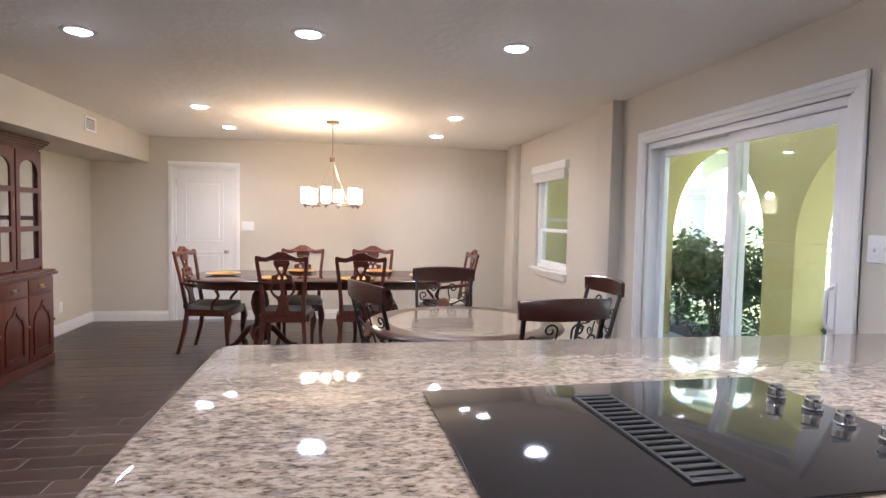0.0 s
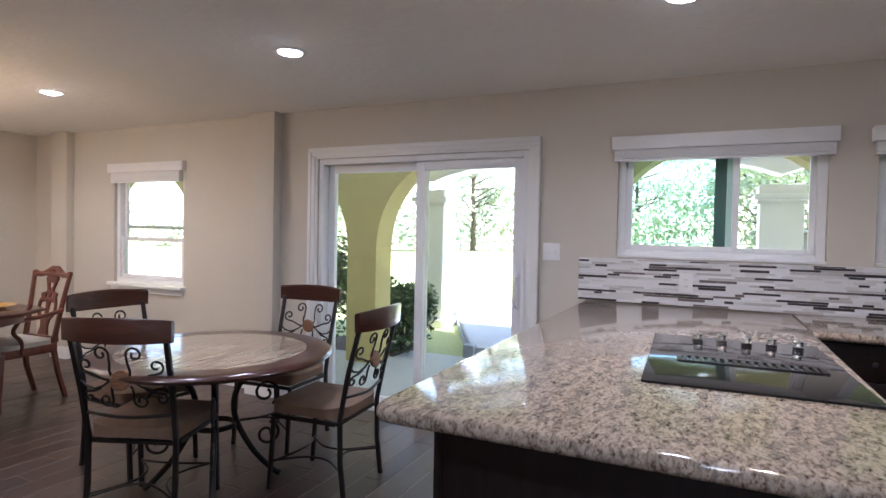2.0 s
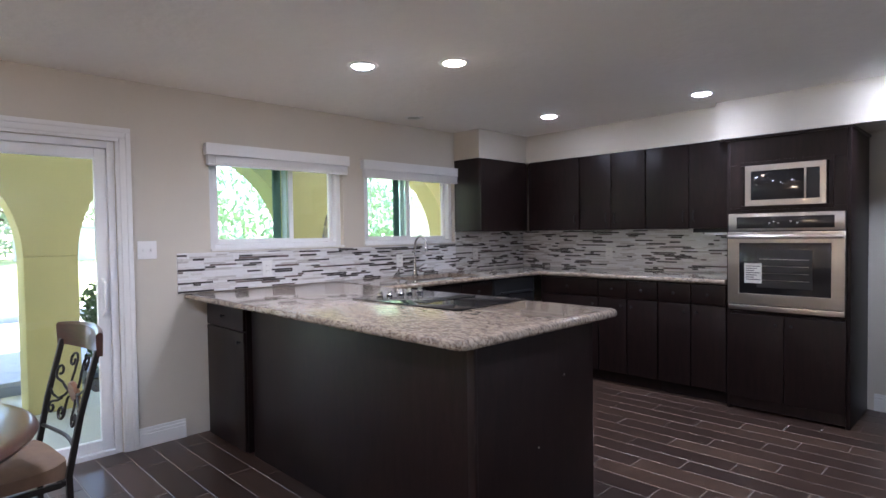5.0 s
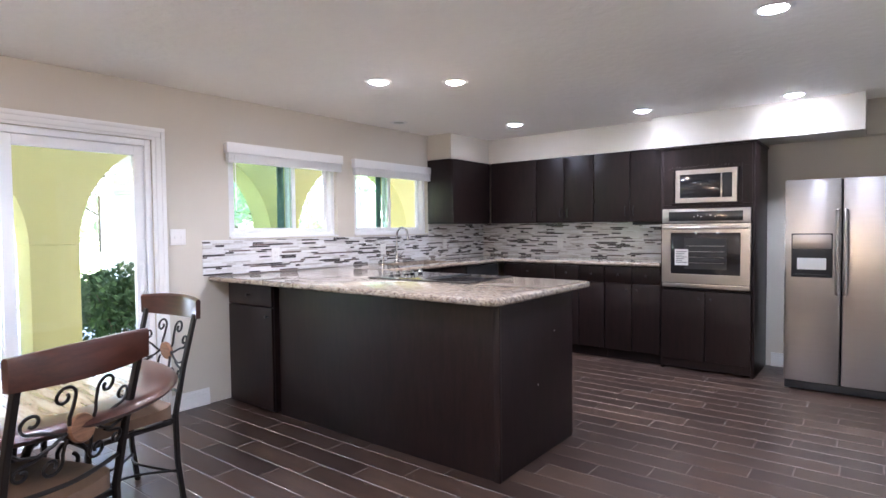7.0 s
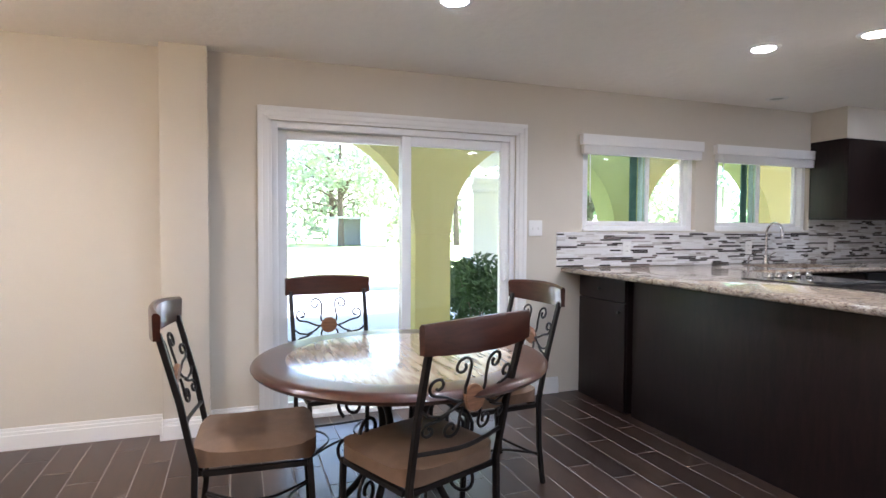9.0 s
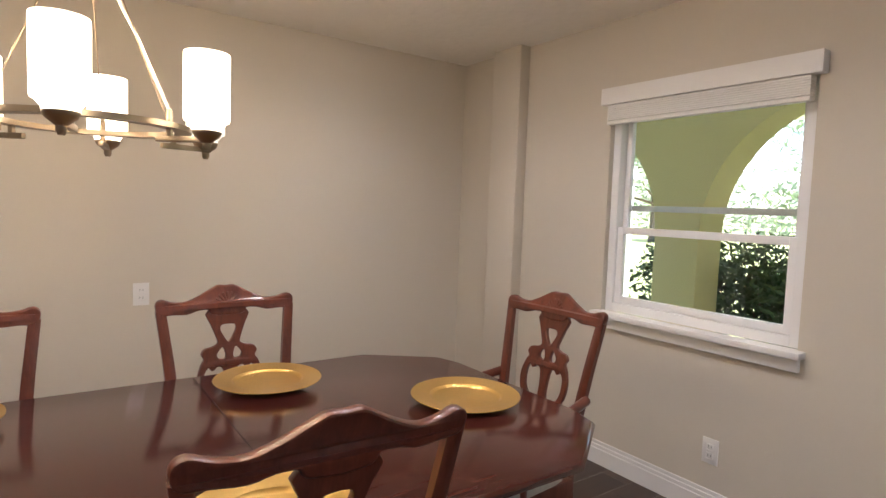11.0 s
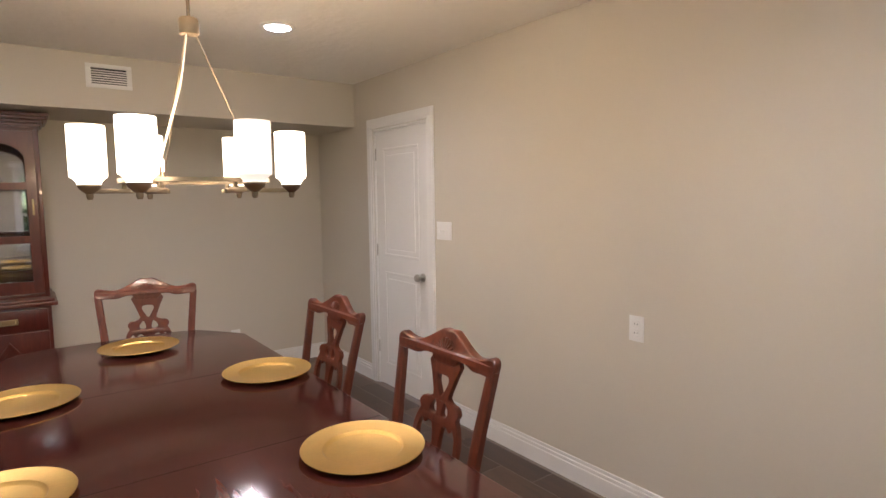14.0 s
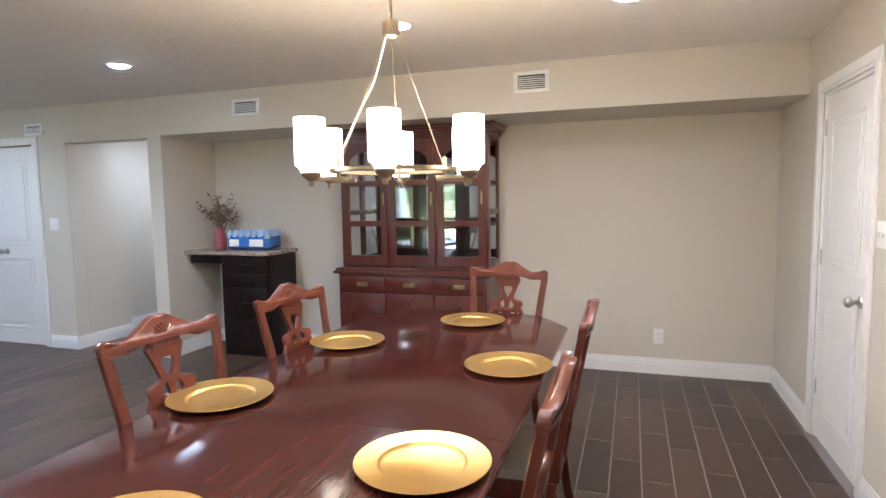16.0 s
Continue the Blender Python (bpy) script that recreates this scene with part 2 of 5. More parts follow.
# ---- mesh helpers ----
def empty(name, m=None, label="", category="", group="", kind=""):
    ob = new(name)
    ob.empty_display_size = 0.1
    if m is not None:
        ob.matrix_world = m
    return tagged(ob, label, category, group, kind)

def part(name, bm, material, parent=None, label="", smooth=True, m=None):
    """Links a bmesh as one mesh object, under a thing or a part."""
    bmesh.ops.recalc_face_normals(bm, faces=bm.faces)
    me = bpy.data.meshes.new(name)
    bm.to_mesh(me)
    bm.free()
    me.materials.append(M[material])
    if smooth:
        me.shade_smooth()
        me.set_sharp_from_angle(angle=radians(38))
    ob = new(name, me)
    if parent is not None:
        ob.parent = parent
    if m is not None:
        ob.matrix_basis = m
    return tagged(ob, label)

def box(bm, x0, x1, y0, y1, z0, z1, bev=0.0, seg=2):
    b2 = bmesh.new()
    bmesh.ops.create_cube(b2, size=1)
    for v in b2.verts:
        v.co = Vector(((x0 + x1) / 2 + v.co.x * (x1 - x0), (y0 + y1) / 2 + v.co.y * (y1 - y0), (z0 + z1) / 2 + v.co.z * (z1 - z0)))
    if bev:
        bmesh.ops.bevel(b2, geom=b2.edges[:], offset=bev, segments=seg, affect="EDGES", profile=0.6)
    merge(bm, b2)
    return bm

def merge(bm, b2, m=None):
    if m is not None:
        bmesh.ops.transform(b2, matrix=m, verts=b2.verts)
    me = bpy.data.meshes.new("tmp")
    b2.to_mesh(me)
    b2.free()
    bm.from_mesh(me)
    bpy.data.meshes.remove(me)

def boxes(rows, bev=0.0):
    bm = bmesh.new()
    for r in rows:
        box(bm, *r, bev=bev)
    return bm

def lathe(profile, seg=32, bm=None, m=None, ring=False):
    """A turned body from (radius, height) pairs; ring: a closed hoop with a hole."""
    b2 = bmesh.new()
    rings = []
    for r, z in profile:
        rings.append([b2.verts.new((max(r, 1e-4) * math.cos(2 * math.pi * i / seg), max(r, 1e-4) * math.sin(2 * math.pi * i / seg), z)) for i in range(seg)])
    for a, b in zip(rings, rings[1:] + (rings[:1] if ring else [])):
        for i in range(seg):
            b2.faces.new((a[i], a[(i + 1) % seg], b[(i + 1) % seg], b[i]))
    if not ring:
        b2.faces.new(rings[0]), b2.faces.new(rings[-1])
    if bm is None and m is None:
        return b2
    bm = bm or bmesh.new()
    merge(bm, b2, m)
    return bm

def tube(pts, rad, seg=8, bm=None):
    """A round bar along points; rad is one radius or one for each point."""
    bm = bm or bmesh.new()
    pts = [Vector(p) for p in pts]
    rads = rad if isinstance(rad, (list, tuple)) else [rad] * len(pts)
    rings, ref = [], None
    for i, p in enumerate(pts):
        d = (pts[min(i + 1, len(pts) - 1)] - pts[max(i - 1, 0)]).normalized()
        if ref is None:
            ref = d.orthogonal().normalized()
        ref = (ref - d * ref.dot(d)).normalized()
        s = d.cross(ref)
        rings.append([bm.verts.new(p + (ref * math.cos(2 * math.pi * k / seg) + s * math.sin(2 * math.pi * k / seg)) * rads[i]) for k in range(seg)])
    for a, b in zip(rings, rings[1:]):
        for k in range(seg):
            bm.faces.new((a[k], a[(k + 1) % seg], b[(k + 1) % seg], b[k]))
    bm.faces.new(rings[0]), bm.faces.new(rings[-1])
    return bm

def bar(pts, wx, wy, bm=None):
    """A square bar through points (x, y, z), wx by wy, or lists of both."""
    bm = bm or bmesh.new()
    rings = []
    for i, p in enumerate(pts):
        a = (wx[i] if isinstance(wx, list) else wx) / 2
        b = (wy[i] if isinstance(wy, list) else wy) / 2
        c = 0.25
        ring = [(-a, -b * (1 - c)), (-a * (1 - c), -b), (a * (1 - c), -b), (a, -b * (1 - c)), (a, b * (1 - c)), (a * (1 - c), b), (-a * (1 - c), b), (-a, b * (1 - c))]
        rings.append([bm.verts.new((p[0] + u, p[1] + v, p[2])) for u, v in ring])
    for r, s in zip(rings, rings[1:]):
        for k in range(8):
            bm.faces.new((r[k], r[(k + 1) % 8], s[(k + 1) % 8], s[k]))
    bm.faces.new(rings[0]), bm.faces.new(rings[-1])
    return bm

def sheet(loops, depth, bev=0.003):
    """A flat piece cut to outlines in x and z, holes included, depth thick along y."""
    cu = bpy.data.curves.new("cut", "CURVE")
    cu.dimensions, cu.fill_mode, cu.extrude, cu.bevel_depth, cu.bevel_resolution = "2D", "BOTH", depth / 2 - bev, bev, 1
    for loop in loops:
        s = cu.splines.new("POLY")
        s.points.add(len(loop) - 1)
        for q, (x, z) in zip(s.points, loop):
            q.co = (x, z, 0, 1)
        s.use_cyclic_u = True
    tmp = new("cut", cu)
    me = bpy.data.meshes.new_from_object(tmp.evaluated_get(bpy.context.evaluated_depsgraph_get()))
    bpy.data.objects.remove(tmp)
    bpy.data.curves.remove(cu)
    bm = bmesh.new()
    bm.from_mesh(me)
    bpy.data.meshes.remove(me)
    bmesh.ops.transform(bm, matrix=pose(0, 0, 0, 90), verts=bm.verts)
    return bm

def smooth_loop(pts, n=6):
    """A closed loop through points, rounded."""
    out, k = [], len(pts)
    for i in range(k):
        p0, p1, p2, p3 = (Vector(pts[(i + j) % k]) for j in (-1, 0, 1, 2))
        for s in range(n):
            t = s / n
            out.append(tuple(0.5 * (2 * p1 + (p2 - p0) * t + (2 * p0 - 5 * p1 + 4 * p2 - p3) * t * t + (3 * p1 - p0 - 3 * p2 + p3) * t ** 3)))
    return out

def smooth_line(pts, n=6):
    out, k = [], len(pts)
    for i in range(k - 1):
        p0, p1, p2, p3 = (Vector(pts[min(max(i + j, 0), k - 1)]) for j in (-1, 0, 1, 2))
        for s in range(n):
            t = s / n
            out.append(0.5 * (2 * p1 + (p2 - p0) * t + (2 * p0 - 5 * p1 + 4 * p2 - p3) * t * t + (3 * p1 - p0 - 3 * p2 + p3) * t ** 3))
    return out + [Vector(pts[-1])]

def mirrored(half):
    """A closed outline from its right half, top to bottom."""
    return half + [(-x, z) for x, z in reversed(half)]

def cushion(w, d, h, z, bm=None, n=12, front=1.0):
    """A soft seat pad, wider in front."""
    b2 = bmesh.new()
    bmesh.ops.create_cube(b2, size=1)
    bmesh.ops.subdivide_edges(b2, edges=b2.edges[:], cuts=7, use_grid_fill=True)
    for v in b2.verts:
        x, y, q = v.co.x * 2, v.co.y * 2, v.co.z * 2
        r = (abs(x) ** 5 + abs(y) ** 5) ** 0.2
        if max(abs(x), abs(y)) > 0:
            k = max(abs(x), abs(y)) / r
            x, y = x * k, y * k
        e = max(0, 1 - max(abs(x), abs(y)) ** 6)
        taper = 1 + (front - 1) * (y + 1) / 2
        v.co = (x * w / 2 * taper, y * d / 2, z + h / 2 * q * (0.55 + 0.45 * e))
    bm = bm or bmesh.new()
    merge(bm, b2)
    return bm

# ---- setting ----
H = 2.335
XE, XD, XW, XR = 2.40, 2.42, -2.22, -2.90      # kitchen wall, dining wall, soffit face, recess wall
YS, YN = -1.12, 8.51                            # kitchen back wall, dining back wall
XO, YH = -3.6, -3.2                             # closing walls beyond view
def setting(name, bm, material, label="", smooth=False):
    return tagged(part(name, bm, material, None, label, smooth), label, "", "", "structure")

floor = setting("floor", boxes([(-5.2, 2.56, YH, 8.66, -0.12, -0.0016)]), "grout", "grey grout bed under dark wood-look floor tiles")
def ceiling():
    bm = boxes([(-5.2, 2.56, YH, 8.66, H, H + 0.12)])
    return setting("ceiling", bm, "ceiling", "beige knockdown-textured ceiling")
ceiling()
# walls with openings: window 1, window 2, sliding door, dining window
W1, W2, SL, DW = (1.31, 2.42, 1.245, 1.965), (-0.015, 1.095, 1.245, 1.955), (3.00, 4.73, 0.0, 1.945), (6.26, 7.23, 0.80, 1.96)
def holed_wall(x0, x1, y0, y1, holes):
    rows, y = [], y0
    for a, b, z0, z1 in sorted(holes):
        rows.append((x0, x1, y, a, 0, H))
        if z0 > 0.01:
            rows.append((x0, x1, a, b, 0, z0))
        rows.append((x0, x1, a, b, z1, H))
        y = b
    rows.append((x0, x1, y, y1, 0, H))
    return boxes(rows)
setting("wall_east_kitchen", holed_wall(XE, 2.56, YS - 0.15, 5.12, [W1, W2, SL]), "wall", "beige painted wall with windows and sliding door")
setting("wall_east_dining", holed_wall(XD, 2.56, 5.12, 8.66, [DW]), "wall", "beige painted dining room wall with a window")
setting("wall_pillar_1", boxes([(2.30, XE - 0.001, 5.10, 5.36, 0, H), (2.3995, XD - 0.001, 5.121, 5.36, 0, H)], 0.006), "wall", "beige boxed pillar on the wall", True)
setting("wall_pillar_2", boxes([(2.34, XD - 0.001, 7.86, 8.11, 0, H)], 0.006), "wall", "beige boxed pillar near the corner", True)
DOOR = (-1.93, -1.21, 1.955)
setting("wall_north", boxes([(XR - 0.15, DOOR[0], YN, YN + 0.15, 0, H), (DOOR[1], XD, YN, YN + 0.15, 0, H), (DOOR[0], DOOR[1], YN, YN + 0.15, DOOR[2], H)]), "wall", "beige painted dining room end wall")
setting("wall_recess", boxes([(XR - 0.15, XR, 3.55, YN - 0.001, 0, H)]), "wall", "beige painted wall of the long recess")
setting("wall_soffit", boxes([(XR, XW, 3.55, YN - 0.001, 2.0, H)]), "wall", "beige boxed soffit above the recess")
OPEN, LDOOR = (2.40, 3.40, 1.985), (-0.3, 1.98, 1.99)
setting("wall_west", boxes([(XR, XW, OPEN[1], 3.549, 0, H), (XW - 0.14, XW, OPEN[0], OPEN[1], OPEN[2], H), (XW - 0.14, XW, LDOOR[1], OPEN[0], 0, H), (XW - 0.14, XW, LDOOR[0], LDOOR[1], LDOOR[2], H), (XW - 0.14, XW, YH, LDOOR[0], 0, H)]), "wall", "beige painted wall with a hall opening")
setting("wall_hall", boxes([(-2.85, XW - 0.141, OPEN[0] - 0.14, OPEN[0], 0, H), (-5.0, -2.851, 2.05, 2.15, 0, H), (-3.95, -3.8, 2.151, 3.75, 0, H), (-5.2, -5.0, 2.0, 3.6, 0, H), (-3.799, XR - 0.151, 3.60, 3.75, 0, H)]), "wall", "beige painted hallway walls")
setting("wall_south", boxes([(-5.2, 2.40, YS - 0.15, YS, 0, H)]), "wall", "beige painted kitchen back wall")
setting("wall_kitchen_soffit", boxes([(2.07, XE - 0.001, -0.76, -0.02, 2.062, H), (0.13, XE - 0.001, YS + 0.001, -0.761, 2.062, H), (-1.50, 0.129, YS + 0.001, -0.62, 2.045, H), (-5.2, -1.501, YS + 0.001, -0.98, 2.045, H)]), "wall", "beige boxed soffit above kitchen cabinets")
setting("wall_closing", boxes([(-5.35, -5.2, YH, 8.66, 0, H), (XR - 0.15, -5.2, 3.751, 3.9, 0, H)]), "wall", "plain beige closing wall")

# skirting: a tall board with stepped cap
def skirting(rows):
    """Runs of baseboard: (x0, y0, x1, y1, nx, ny), the normal pointing into the room."""
    bm = bmesh.new()
    for x0, y0, x1, y1, nx, ny in rows:
        for z0, z1, d in ((0, 0.085, 0.016), (0.085, 0.105, 0.012), (0.105, 0.125, 0.007)):
            box(bm, min(x0, x1, x0 + nx * d), max(x0, x1, x0 + nx * d), min(y0, y1, y0 + ny * d), max(y0, y1, y0 + ny * d), z0, z1, 0.002, 1)
    return bm
setting("baseboard", skirting([
    (XE, 2.62, XE, 2.91, -1, 0), (XE, 4.82, XE, 5.10, -1, 0), (2.30, 5.10, 2.30, 5.36, -1, 0), (2.284, 5.10, XE, 5.10, 0, -1), (2.284, 5.36, XD, 5.36, 0, 1),
    (XD, 5.375, XD, 7.86, -1, 0), (2.34, 7.86, 2.34, 8.11, -1, 0), (2.324, 7.86, XD, 7.86, 0, -1), (XD, 8.11, XD, YN, -1, 0),
    (DOOR[1] + 0.075, YN, XD - 0.016, YN, 0, -1), (XR, YN, DOOR[0] - 0.075, YN, 0, -1), (XR, 3.55, XR, YN - 0.016, 1, 0), (XR + 0.016, 3.55, XW, 3.55, 0, 1),
    (XW, OPEN[1], XW, 3.565, 1, 0), (XW, LDOOR[1] + 0.08, XW, OPEN[0], 1, 0), (-2.85, OPEN[0], XW + 0.016, OPEN[0], 0, 1), (-3.8, 2.15, -3.8, 3.6, 1, 0), (-3.784, 2.15, -2.85, 2.15, 0, 1), (XW, YH, XW, LDOOR[0], 1, 0),
    (-0.995, YS, -0.81, YS, 0, 1), (-5.2, YS, -1.93, YS, 0, 1)]), "white", "tall white stepped baseboard", True)

# ---- floor tiles ----
def floor_tiles():
    L, W, G = 0.61, 0.152, 0.0055
    rng = random.Random(4)
    me = bpy.data.meshes.new("floor_tile")
    b2 = bmesh.new()
    box(b2, -L / 2 + G / 2, L / 2 - G / 2, -W / 2 + G / 2, W / 2 - G / 2, -0.010, 0.0, 0.0015, 1)
    b2.to_mesh(me)
    b2.free()
    me.materials.append(M["tile"])
    rest, count = bmesh.new(), 0
    y, row = YS + 0.02 + W / 2, 0
    while y < YN:
        off = (row % 3) * L / 3 + rng.uniform(-0.05, 0.05)
        x0, x1 = (XR, 2.42) if y > 3.5 else (-5.1, 2.40)
        x = x0 + off - L
        while x < x1:
            a, b = max(x, x0), min(x + L, x1)
            if b - a > 0.02:
                near = count < 300 and -2.2 < (a + b) / 2 < 2.4 and (2.5 < y < 6.2 or (y > 6.9 and a < -0.5) or (y < 1.5 and a < 0.2))
                if near:
                    ob = new("tile", me)
                    ob.location, ob.scale = ((a + b) / 2, y, rng.uniform(-0.0006, 0.0006)), ((b - a) / L, 1, 1)
                    ob.parent = floor
                    count += 1
                else:
                    box(rest, a + G / 2, b - G / 2, y - W / 2 + G / 2, y + W / 2 - G / 2, -0.010, rng.uniform(-0.0006, 0.0006))
            x += L
        y += W
        row += 1
    ob = part("tile_field", rest, "tile", floor, "dark brown wood-look floor tiles", False)
    tagged(ob, kind="stuff")

# ---- openings ----
def frame_rows(a, b, z0, z1, w, x0, x1, bottom=True):
    rows = [(x0, x1, a, a + w, z0, z1), (x0, x1, b - w, b, z0, z1), (x0, x1, a + w, b - w, z1 - w, z1)]
    if bottom:
        rows.append((x0, x1, a + w, b - w, z0, z0 + w))
    return rows

def pane(name, parent, x, a, b, z0, z1, mat="glass"):
    ob = part(name, boxes([(x - 0.002, x + 0.002, a, b, z0, z1)]), mat, parent, "", False)
    ob.visible_shadow = False
    return ob

def slider_window(name, y0, y1, z0, z1, sash):
    """A white vinyl sliding window with a raised blind under its valance."""
    w = empty(name, None, "white vinyl sliding window with clear panes", "window", "", "structure")
    part("window_frame", boxes(frame_rows(y0 + 0.001, y1 - 0.001, z0 + 0.001, z1 - 0.001, 0.045, 2.44, 2.53), 0.004), "vinyl", w)
    part("window_sill", boxes([(2.385, 2.439, y0 + 0.002, y1 - 0.002, z0 + 0.001, z0 + 0.016)], 0.003), "white", w)
    m = y0 + (y1 - y0) * sash
    part("sash", boxes(frame_rows(m - 0.035, y1 - 0.047, z0 + 0.047, z1 - 0.047, 0.035, 2.455, 2.485), 0.003), "vinyl", w)
    part("sash", boxes(frame_rows(y0 + 0.047, m + 0.03, z0 + 0.047, z1 - 0.047, 0.03, 2.49, 2.52), 0.003), "vinyl", w)
    pane("pane", w, 2.47, m, y1 - 0.083, z0 + 0.083, z1 - 0.083, "tinted_glass")
    pane("pane", w, 2.505, y0 + 0.078, m, z0 + 0.078, z1 - 0.078)
    part("screen_frame", boxes([(2.531, 2.545, m + 0.03, m + 0.095, z0 + 0.04, z1 - 0.04)], 0.002), "screen", w, "dark green insect screen frame")
    part("latch", boxes([(2.445, 2.457, m - 0.027, m - 0.012, z0 + 0.3, z0 + 0.38)], 0.003), "vinyl", w)
    bl = empty("window_blind", None, "raised white slat blind stacked under its valance", "blind")
    part("valance", boxes([(2.345, 2.398, y0 - 0.035, y1 + 0.035, z1 - 0.055, z1 + 0.022), (2.345, 2.36, y0 - 0.035, y1 + 0.035, z1 + 0.018, z1 + 0.026)], 0.003), "white", bl)
    for i in range(6):
        part("slat", boxes([(2.352, 2.396, y0 - 0.02, y1 + 0.02, z1 - 0.066 - i * 0.0085, z1 - 0.059 - i * 0.0085)], 0.0015), "white", bl)
    part("bottom_rail", boxes([(2.352, 2.396, y0 - 0.02, y1 + 0.02, z1 - 0.125, z1 - 0.111)], 0.003), "white", bl)
    part("tilt_wand", tube([(2.347, y1 - 0.03, z1 - 0.06), (2.343, y1 - 0.03, z1 - 0.50)], 0.004, 6), "plate_white", bl)
slider_window("window_1", *W1, 0.42)
slider_window("window_2", *W2, 0.52)

def hung_window():
    y0, y1, z0, z1 = DW
    w = empty("window_3", None, "white vinyl single-hung dining room window", "window", "", "structure")
    part("window_frame", boxes(frame_rows(y0 + 0.001, y1 - 0.001, z0 + 0.03, z1 - 0.001, 0.045, 2.45, 2.54), 0.004), "vinyl", w)
    zm = 1.275
    part("sash", boxes(frame_rows(y0 + 0.047, y1 - 0.047, z0 + 0.077, zm, 0.035, 2.465, 2.495), 0.003), "vinyl", w)
    part("sash", boxes(frame_rows(y0 + 0.047, y1 - 0.047, zm - 0.03, z1 - 0.047, 0.03, 2.50, 2.53), 0.003), "vinyl", w)
    pane("pane", w, 2.48, y0 + 0.083, y1 - 0.083, z0 + 0.112, zm - 0.036)
    pane("pane", w, 2.515, y0 + 0.078, y1 - 0.078, zm, z1 - 0.078)
    part("screen_rail", boxes([(2.541, 2.553, y0 + 0.05, y1 - 0.05, zm + 0.085, zm + 0.115)], 0.002), "concrete", w, "grey-green insect screen rail")
    part("window_sill", boxes([(2.36, 2.449, y0 - 0.03, y1 + 0.03, z0 + 0.002, z0 + 0.03), (2.395, 2.419, y0 - 0.015, y1 + 0.015, z0 - 0.055, z0 + 0.002)], 0.005), "white", w)
    bl = empty("window_blind", None, "raised white slat blind stacked under its valance", "blind")
    part("valance", boxes([(2.365, 2.418, y0 - 0.03, y1 + 0.03, z1 - 0.06, z1 + 0.025)], 0.004), "white", bl)
    for i in range(8):
        part("slat", boxes([(2.372, 2.416, y0 + 0.01, y1 - 0.01, z1 - 0.072 - i * 0.0095, z1 - 0.064 - i * 0.0095)], 0.0015), "white", bl)
    part("bottom_rail", boxes([(2.372, 2.416, y0 + 0.01, y1 - 0.01, z1 - 0.16, z1 - 0.142)], 0.003), "white", bl)
hung_window()

def casing(name, rows, label):
    return setting(name, boxes(rows, 0.004), "white", label, True)
def stepped_casing_x(a, b, top, x, w=0.085):
    rows = []
    for d, i, o in ((0.014, 0.0, w), (0.022, 0.02, w - 0.012), (0.028, w - 0.03, w)):
        rows += [(x - d, x - 0.0005, a - o, a - i, 0, top + i), (x - d, x - 0.0005, b + i, b + o, 0, top + i), (x - d, x - 0.0005, a - o, b + o, top + i, top + o)]
    return rows
casing("trim_sliding_door", stepped_casing_x(SL[0], SL[1], SL[3], XE), "white stepped casing round the sliding door")

def sliding_door():
    y0, y1, z1 = SL[0], SL[1], SL[3]
    w = empty("door_1", None, "white vinyl sliding glass patio door, closed", "sliding door", "", "structure")
    part("door_frame", boxes([(2.41, 2.54, y0 + 0.001, y0 + 0.04, 0.0, z1 - 0.001), (2.41, 2.54, y1 - 0.04, y1 - 0.001, 0.0, z1 - 0.001), (2.41, 2.54, y0 + 0.04, y1 - 0.04, z1 - 0.045, z1 - 0.001), (2.405, 2.54, y0 + 0.04, y1 - 0.04, 0.0, 0.03)], 0.003), "vinyl", w)
    m = 3.83
    fixed = part("fixed_panel", boxes(frame_rows(m - 0.03, y1 - 0.042, 0.032, z1 - 0.047, 0.06, 2.485, 2.525), 0.004), "vinyl", w)
    pane("pane", fixed, 2.505, m + 0.03, y1 - 0.102, 0.092, z1 - 0.107)
    slide = part("sliding_panel", boxes(frame_rows(y0 + 0.042, m + 0.03, 0.032, z1 - 0.047, 0.065, 2.43, 2.47), 0.004), "vinyl", w)
    pane("pane", slide, 2.45, y0 + 0.107, m - 0.035, 0.097, z1 - 0.112)
    hb = boxes([(2.42, 2.43, y0 + 0.06, y0 + 0.09, 0.86, 1.10)], 0.003)
    tube(smooth_line([(2.425, y0 + 0.075, 0.88), (2.39, y0 + 0.075, 0.90), (2.385, y0 + 0.075, 0.98), (2.39, y0 + 0.075, 1.06), (2.425, y0 + 0.075, 1.08)]), 0.008, 8, hb)
    part("pull_handle", hb, "vinyl", slide)
sliding_door()

def panel_door_mesh(w, h, t=0.036):
    """A two-panel moulded door leaf in x and z, front towards -y."""
    bm = boxes([(0, w, -t / 2, t / 2, 0, h)])
    s = 0.105
    for z0, z1 in ((0.16, 0.88), (1.0, h - 0.13)):
        box(bm, s, w - s, -t / 2 - 0.0065, -t / 2, z0, z0 + 0.018, 0.003, 1)
        box(bm, s, w - s, -t / 2 - 0.0065, -t / 2, z1 - 0.018, z1, 0.003, 1)
        box(bm, s, s + 0.018, -t / 2 - 0.0065, -t / 2, z0 + 0.018, z1 - 0.018, 0.003, 1)
        box(bm, w - s - 0.018, w - s, -t / 2 - 0.0065, -t / 2, z0 + 0.018, z1 - 0.018, 0.003, 1)
        box(bm, s + 0.05, w - s - 0.05, -t / 2 - 0.006, -t / 2, z0 + 0.05, z1 - 0.05, 0.005, 1)
    return bm

